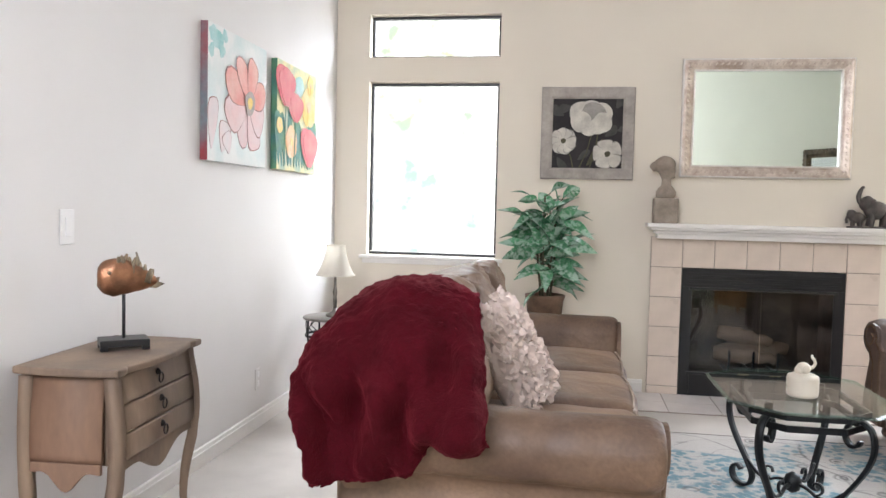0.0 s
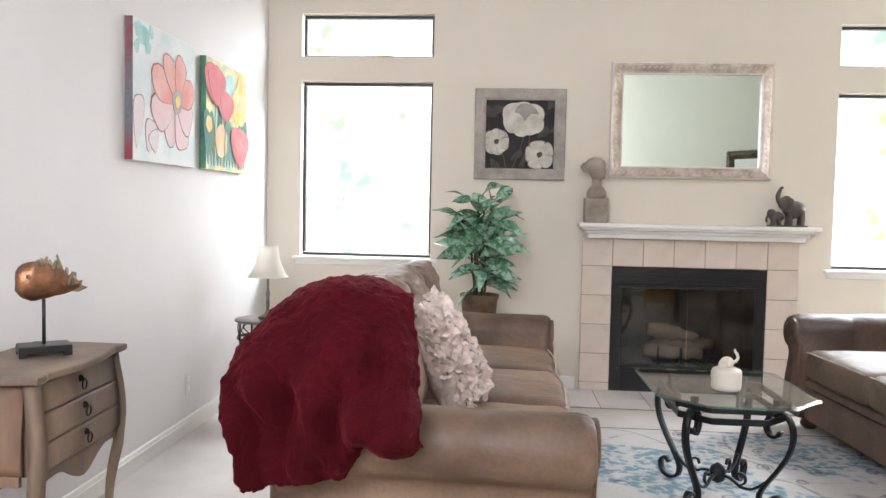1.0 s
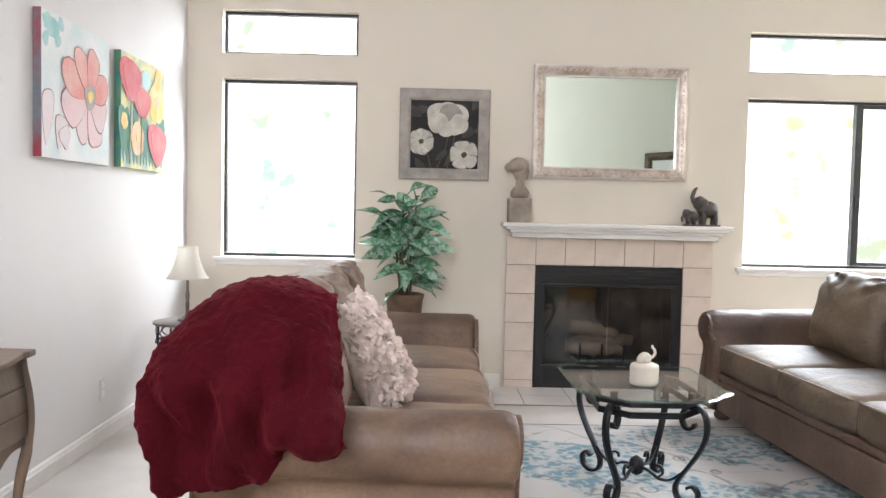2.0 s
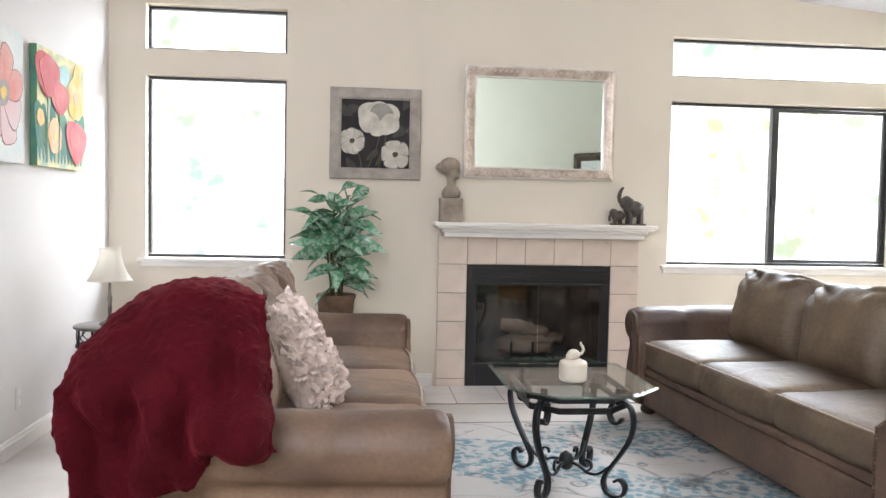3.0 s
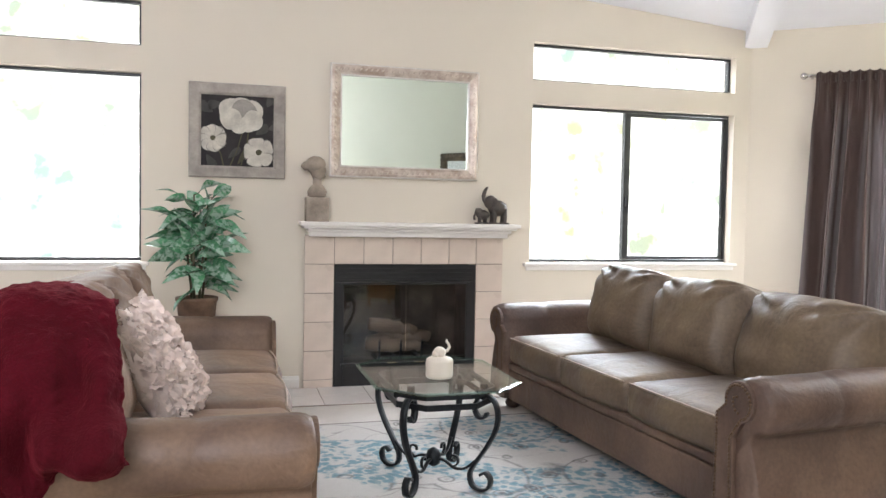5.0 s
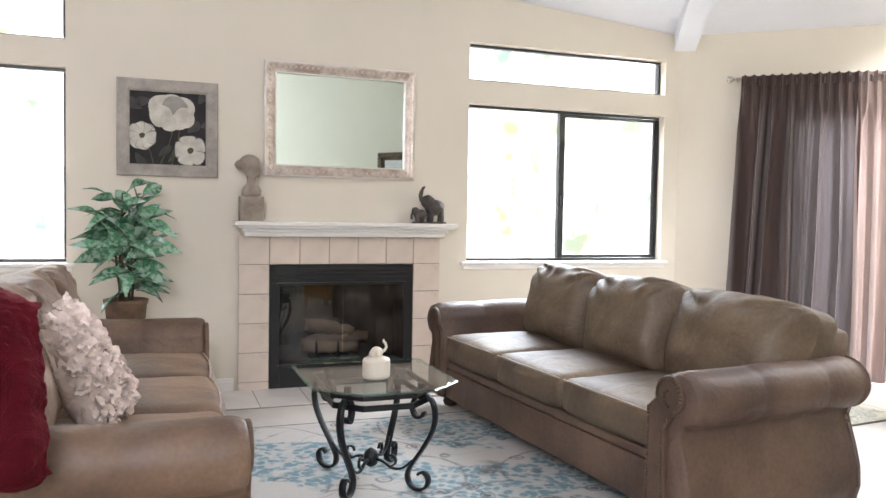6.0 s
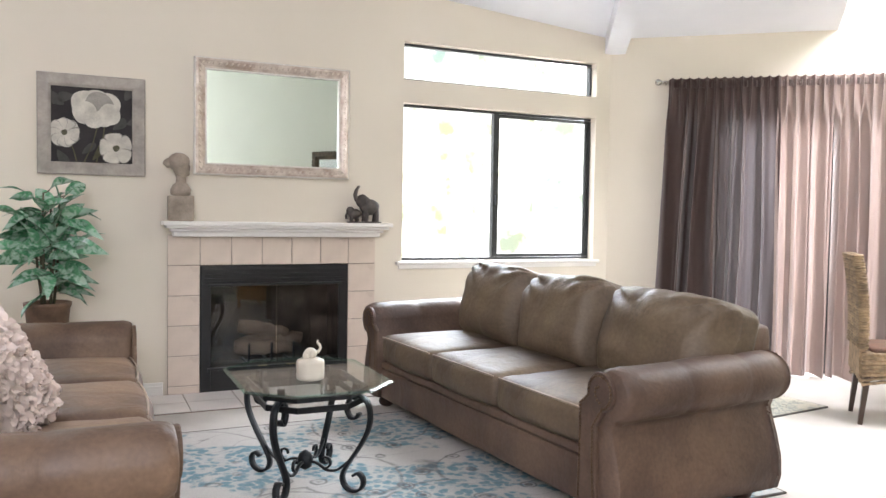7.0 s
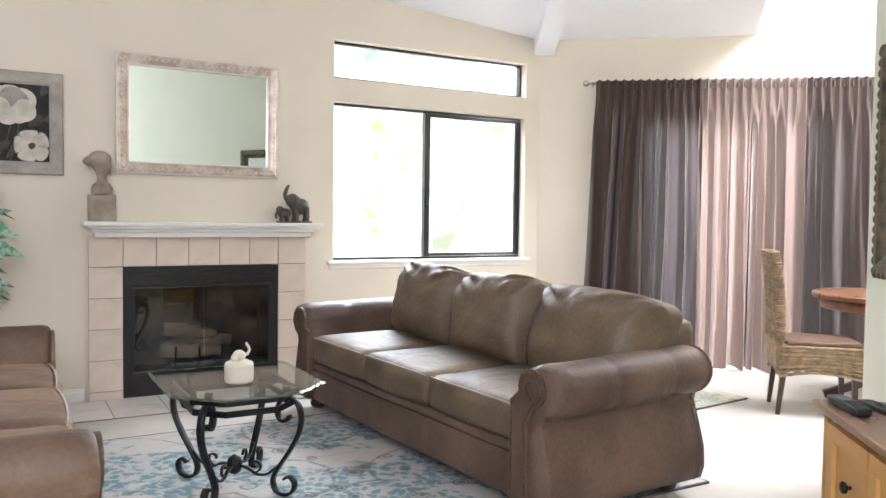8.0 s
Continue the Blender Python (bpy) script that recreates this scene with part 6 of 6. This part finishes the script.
def dining_chair():
    """Local x across, y forwards (the way one sits), z up."""
    face = radians(-44) - math.pi / 2
    m = Matrix.Translation((4.472, 3.307, 0)) @ Matrix.Rotation(face, 4, "Z")
    c = thing("dining_chair", "woven rattan dining chair with a high back", "chair", m)
    w = 0.205
    part("seat_core", box(-w, w, -0.03, 0.44, 0.30, 0.452, 0.01), WICKER, c)
    part("seat", rbox(2 * w, 0.44, 0.03, 0.012, 8, 0.006, 0.003, 9), WICKERD, c, "dark woven seat", True, Matrix.Translation((0, 0.23, 0.462)))
    part("back_core", prism([(-w + 0.01, 0.30), (w - 0.01, 0.30), (w - 0.015, 0.50), (-w + 0.015, 0.50)], 0.035), WICKER, c, "", False, Matrix.Translation((0, -0.05, 0)))

    def back_y(z):
        t = max(0, (z - 0.45) / 0.6)
        return -0.03 - 0.05 * t + 0.02 * math.sin(math.pi * t)

    n = 34
    for k in range(n):   # woven courses of the back
        z = 0.475 + 0.555 * k / (n - 1)
        y = back_y(z)
        pts = []
        for i in range(29):
            u = i / 28
            pts.append((-w + 2 * w * u, y - 0.026 - 0.004 * math.cos(math.pi * 11 * u + math.pi * k), z))
        for i in range(29):
            u = 1 - i / 28
            pts.append((-w + 2 * w * u, y + 0.020 + 0.004 * math.cos(math.pi * 11 * u + math.pi * k), z))
        part("weave_course", sweep(pts, 0.022, 0.019, closed=True, round_n=5), WICKER, c, "", True)
    for k in range(8):   # woven courses round the seat box
        z = 0.285 + 0.022 * k
        pts = []
        per = [(-w, -0.03), (w, -0.03), (w, 0.45), (-w, 0.45)]
        for a, b in zip(per, per[1:] + per[:1]):
            for i in range(14):
                u = i / 14
                x, y = a[0] + (b[0] - a[0]) * u, a[1] + (b[1] - a[1]) * u
                nx, ny = (b[1] - a[1]), -(b[0] - a[0])
                q = math.hypot(nx, ny)
                o = 0.006 * math.cos(math.pi * i + math.pi * k)
                pts.append((x + nx / q * o, y + ny / q * o, z + 0.035 * (1 - k / 7) * (math.sin(math.pi * u) - 1)))
        part("weave_course", sweep(pts, 0.021, 0.023, closed=True, round_n=5), WICKER, c, "", True)
    for x in (-w + 0.03, w - 0.03):
        for y, dy in ((0.0, -0.03), (0.41, 0.01)):
            part("leg", sweep([(x, y, 0.30), (x, y + dy, 0.0)], 0.036, 0.036, taper=lambda t: 1 - 0.3 * t), DARKWOOD, c, "dark tapered leg")
    return c


dining_chair()
table = thing("dining_table", "round reddish wood dining table", "dining table", Matrix.Translation((5.28, 3.10, 0)))
part("top", lathe([(0.44, 0.705), (0.45, 0.71), (0.455, 0.735), (0.445, 0.745)], 48), TABLEWOOD, table, "", False)
part("apron", lathe([(0.39, 0.635), (0.40, 0.64), (0.40, 0.705), (0.39, 0.706)], 40), TABLEWOOD, table, "", True)
part("pedestal", lathe([(0.09, 0.10), (0.07, 0.18), (0.05, 0.3), (0.07, 0.42), (0.05, 0.55), (0.10, 0.64)], 20), DARKWOOD, table, "", True)
for k in range(4):
    a = radians(45 + 90 * k)
    part("foot", sweep([(r * math.cos(a), r * math.sin(a), z) for r, z in ((0.05, 0.15), (0.18, 0.10), (0.30, 0.05), (0.36, 0.028))], 0.05, 0.05), DARKWOOD, table)

# ---- pine cabinet, devices and the bronze mirror by the partition ----
PINE = mat("honey_pine", (0.62, 0.36, 0.12, 1), 0.42, 0.1, 4, 50, 0.12, col2=(0.52, 0.27, 0.08, 1), stretch=(0.3, 1, 1))
PINETOP = mat("brown_pine_top", (0.3, 0.18, 0.11, 1), 0.28, 0.12, 4, 50, 0.08, stretch=(0.3, 1, 1))
BRONZE = mat("dark_bronze_frame", (0.15, 0.115, 0.07, 1), 0.45, 0.3, 18, 70, 0.6, metal=0.5, col2=(0.05, 0.04, 0.028, 1), dist=0.006)
PLASTIC = mat("black_plastic", (0.015, 0.015, 0.017, 1), 0.4, 0.1, 20, 90, 0.03)
LCD = mat("grey_lcd", (0.35, 0.42, 0.45, 1), 0.2, 0.05, 20, 90, 0.0)
ALONG = Vector((-0.61, -0.79, 0)).normalized()     # along the partition, away from its free end
OUTW = Vector((-0.79, 0.61, 0)).normalized()       # out of the partition into the room


def by_partition(k, off, z):
    """Local x along the partition, local -y out into the room."""
    o = Vector((3.585, 2.19, 0)) + ALONG * k + OUTW * off + Vector((0, 0, z))
    return Matrix.Translation(o) @ Matrix((ALONG, -OUTW, Vector((0, 0, 1)))).transposed().to_4x4()


def cabinet():
    L, D, H = 1.25, 0.46, 0.60
    c = thing("cabinet", "honey pine cabinet with panelled doors and dark knobs", "cabinet", by_partition(1.02, 0.512, 0))
    part("top", box(-0.03, L + 0.03, -0.03, D + 0.012, H - 0.026, H, 0.006), PINETOP, c, "brown stained top")
    part("body", box(0.02, L - 0.02, 0.012, D, 0.12, H - 0.027, 0.003), PINE, c)
    n = 3
    w = (L - 0.18) / n
    for k in range(n):
        x0 = 0.09 + w * k
        d = part("door", box(x0 + 0.006, x0 + w - 0.006, -0.006, 0.012, 0.15, H - 0.05, 0.003), PINE, c, "panelled pine door")
        bm = moulding(w - 0.012, H - 0.20, ((0, 0), (0, 0.012), (0.055, 0.012), (0.062, 0.003), (0.062, 0.0)))
        part("door_frame", bm, PINE, d, "", False, Matrix.Translation((x0 + w / 2, -0.006, 0.15 + (H - 0.20) / 2)))
        part("knob", lathe([(0.006, 0), (0.007, 0.012), (0.018, 0.016), (0.02, 0.026), (0.012, 0.032)], 14), DARKIRON, d, "dark round knob", True, Matrix.Translation((x0 + 0.235, -0.018, H - 0.20)) @ Matrix.Rotation(radians(90), 4, "X"))
    for x in (0.03, L - 0.03):
        for y in (0.025, D - 0.03):
            part("leg", lathe([(0.018, 0.0), (0.026, 0.02), (0.02, 0.05), (0.028, 0.08), (0.022, 0.10), (0.03, 0.13), (0.03, H - 0.03)], 14), PINE, c, "turned pine leg", True, Matrix.Translation((x, y, 0)))


cabinet()
ph = thing("cordless_phone", "black cordless phone handset lying on the cabinet", "phone", by_partition(1.15, 0.475, 0.6015) @ Matrix.Rotation(radians(6), 4, "Z") @ Matrix.Scale(1.2, 4))
part("body", rbox(0.17, 0.05, 0.026, 0.009, 8), PLASTIC, ph, "", True, Matrix.Translation((0, 0, 0.014)))
part("screen", box(-0.045, -0.01, -0.017, 0.017, 0.027, 0.0282, 0.0004), LCD, ph, "grey screen")
for i in range(4):
    for j in range(3):
        part("key", box(0.005 + 0.015 * i, 0.015 + 0.015 * i, -0.019 + 0.014 * j, -0.009 + 0.014 * j, 0.0265, 0.029, 0.001), FRAME, ph)
rc = thing("remote_control", "black remote control lying on the cabinet", "remote control", by_partition(1.14, 0.37, 0.6015) @ Matrix.Rotation(radians(12), 4, "Z"))
part("body", rbox(0.19, 0.048, 0.018, 0.007, 8), PLASTIC, rc, "", True, Matrix.Translation((0, 0, 0.010)))
for i in range(6):
    for j in range(3):
        part("key", box(-0.07 + 0.02 * i, -0.06 + 0.02 * i, -0.016 + 0.012 * j, -0.008 + 0.012 * j, 0.018, 0.021, 0.001), FRAME, rc)
bx = thing("set_top_box", "black set-top box on the cabinet", "set-top box", by_partition(1.04, 0.24, 0.6015))
part("case", box(0, 0.30, -0.02, 0.03, 0, 0.045, 0.004), PLASTIC, bx)
part("front_panel", box(0.01, 0.29, -0.023, -0.02, 0.008, 0.035, 0.001), FRAME, bx)

bmirror = thing("framed_mirror", "large mirror in a dark bronze carved frame", "mirror", by_partition(0.80, 0.004, 1.50))
W, H = 1.28, 1.02
part("glass", box(-W / 2 + 0.08, W / 2 - 0.08, -0.012, -0.004, -H / 2 + 0.08, H / 2 - 0.08), MIRROR, bmirror, "mirror glass")
part("frame", moulding(W, H, ((0, 0), (0, 0.025), (0.02, 0.04), (0.05, 0.042), (0.075, 0.03), (0.09, 0.026), (0.094, 0.0125))), BRONZE, bmirror, "dark bronze carved frame")
orn = None
for sd in range(4):
    LL = W if sd % 2 == 0 else H
    n = int(LL / 0.045)
    for k in range(n):
        u = -LL / 2 + LL * (k + 0.5) / n
        x, z = ((u, -H / 2 + 0.012), (W / 2 - 0.012, u), (u, H / 2 - 0.012), (-W / 2 + 0.012, u))[sd]
        mm = Matrix.Translation((x, -0.030, z))
        if orn is None:
            b_ = bmesh.new()
            bmesh.ops.create_uvsphere(b_, u_segments=8, v_segments=5, radius=1.0, matrix=Matrix.Diagonal((0.022, 0.014, 0.022, 1)))
            orn = part("ornament", b_, BRONZE, bmirror, "", True, mm)
        else:
            again(orn, mm)
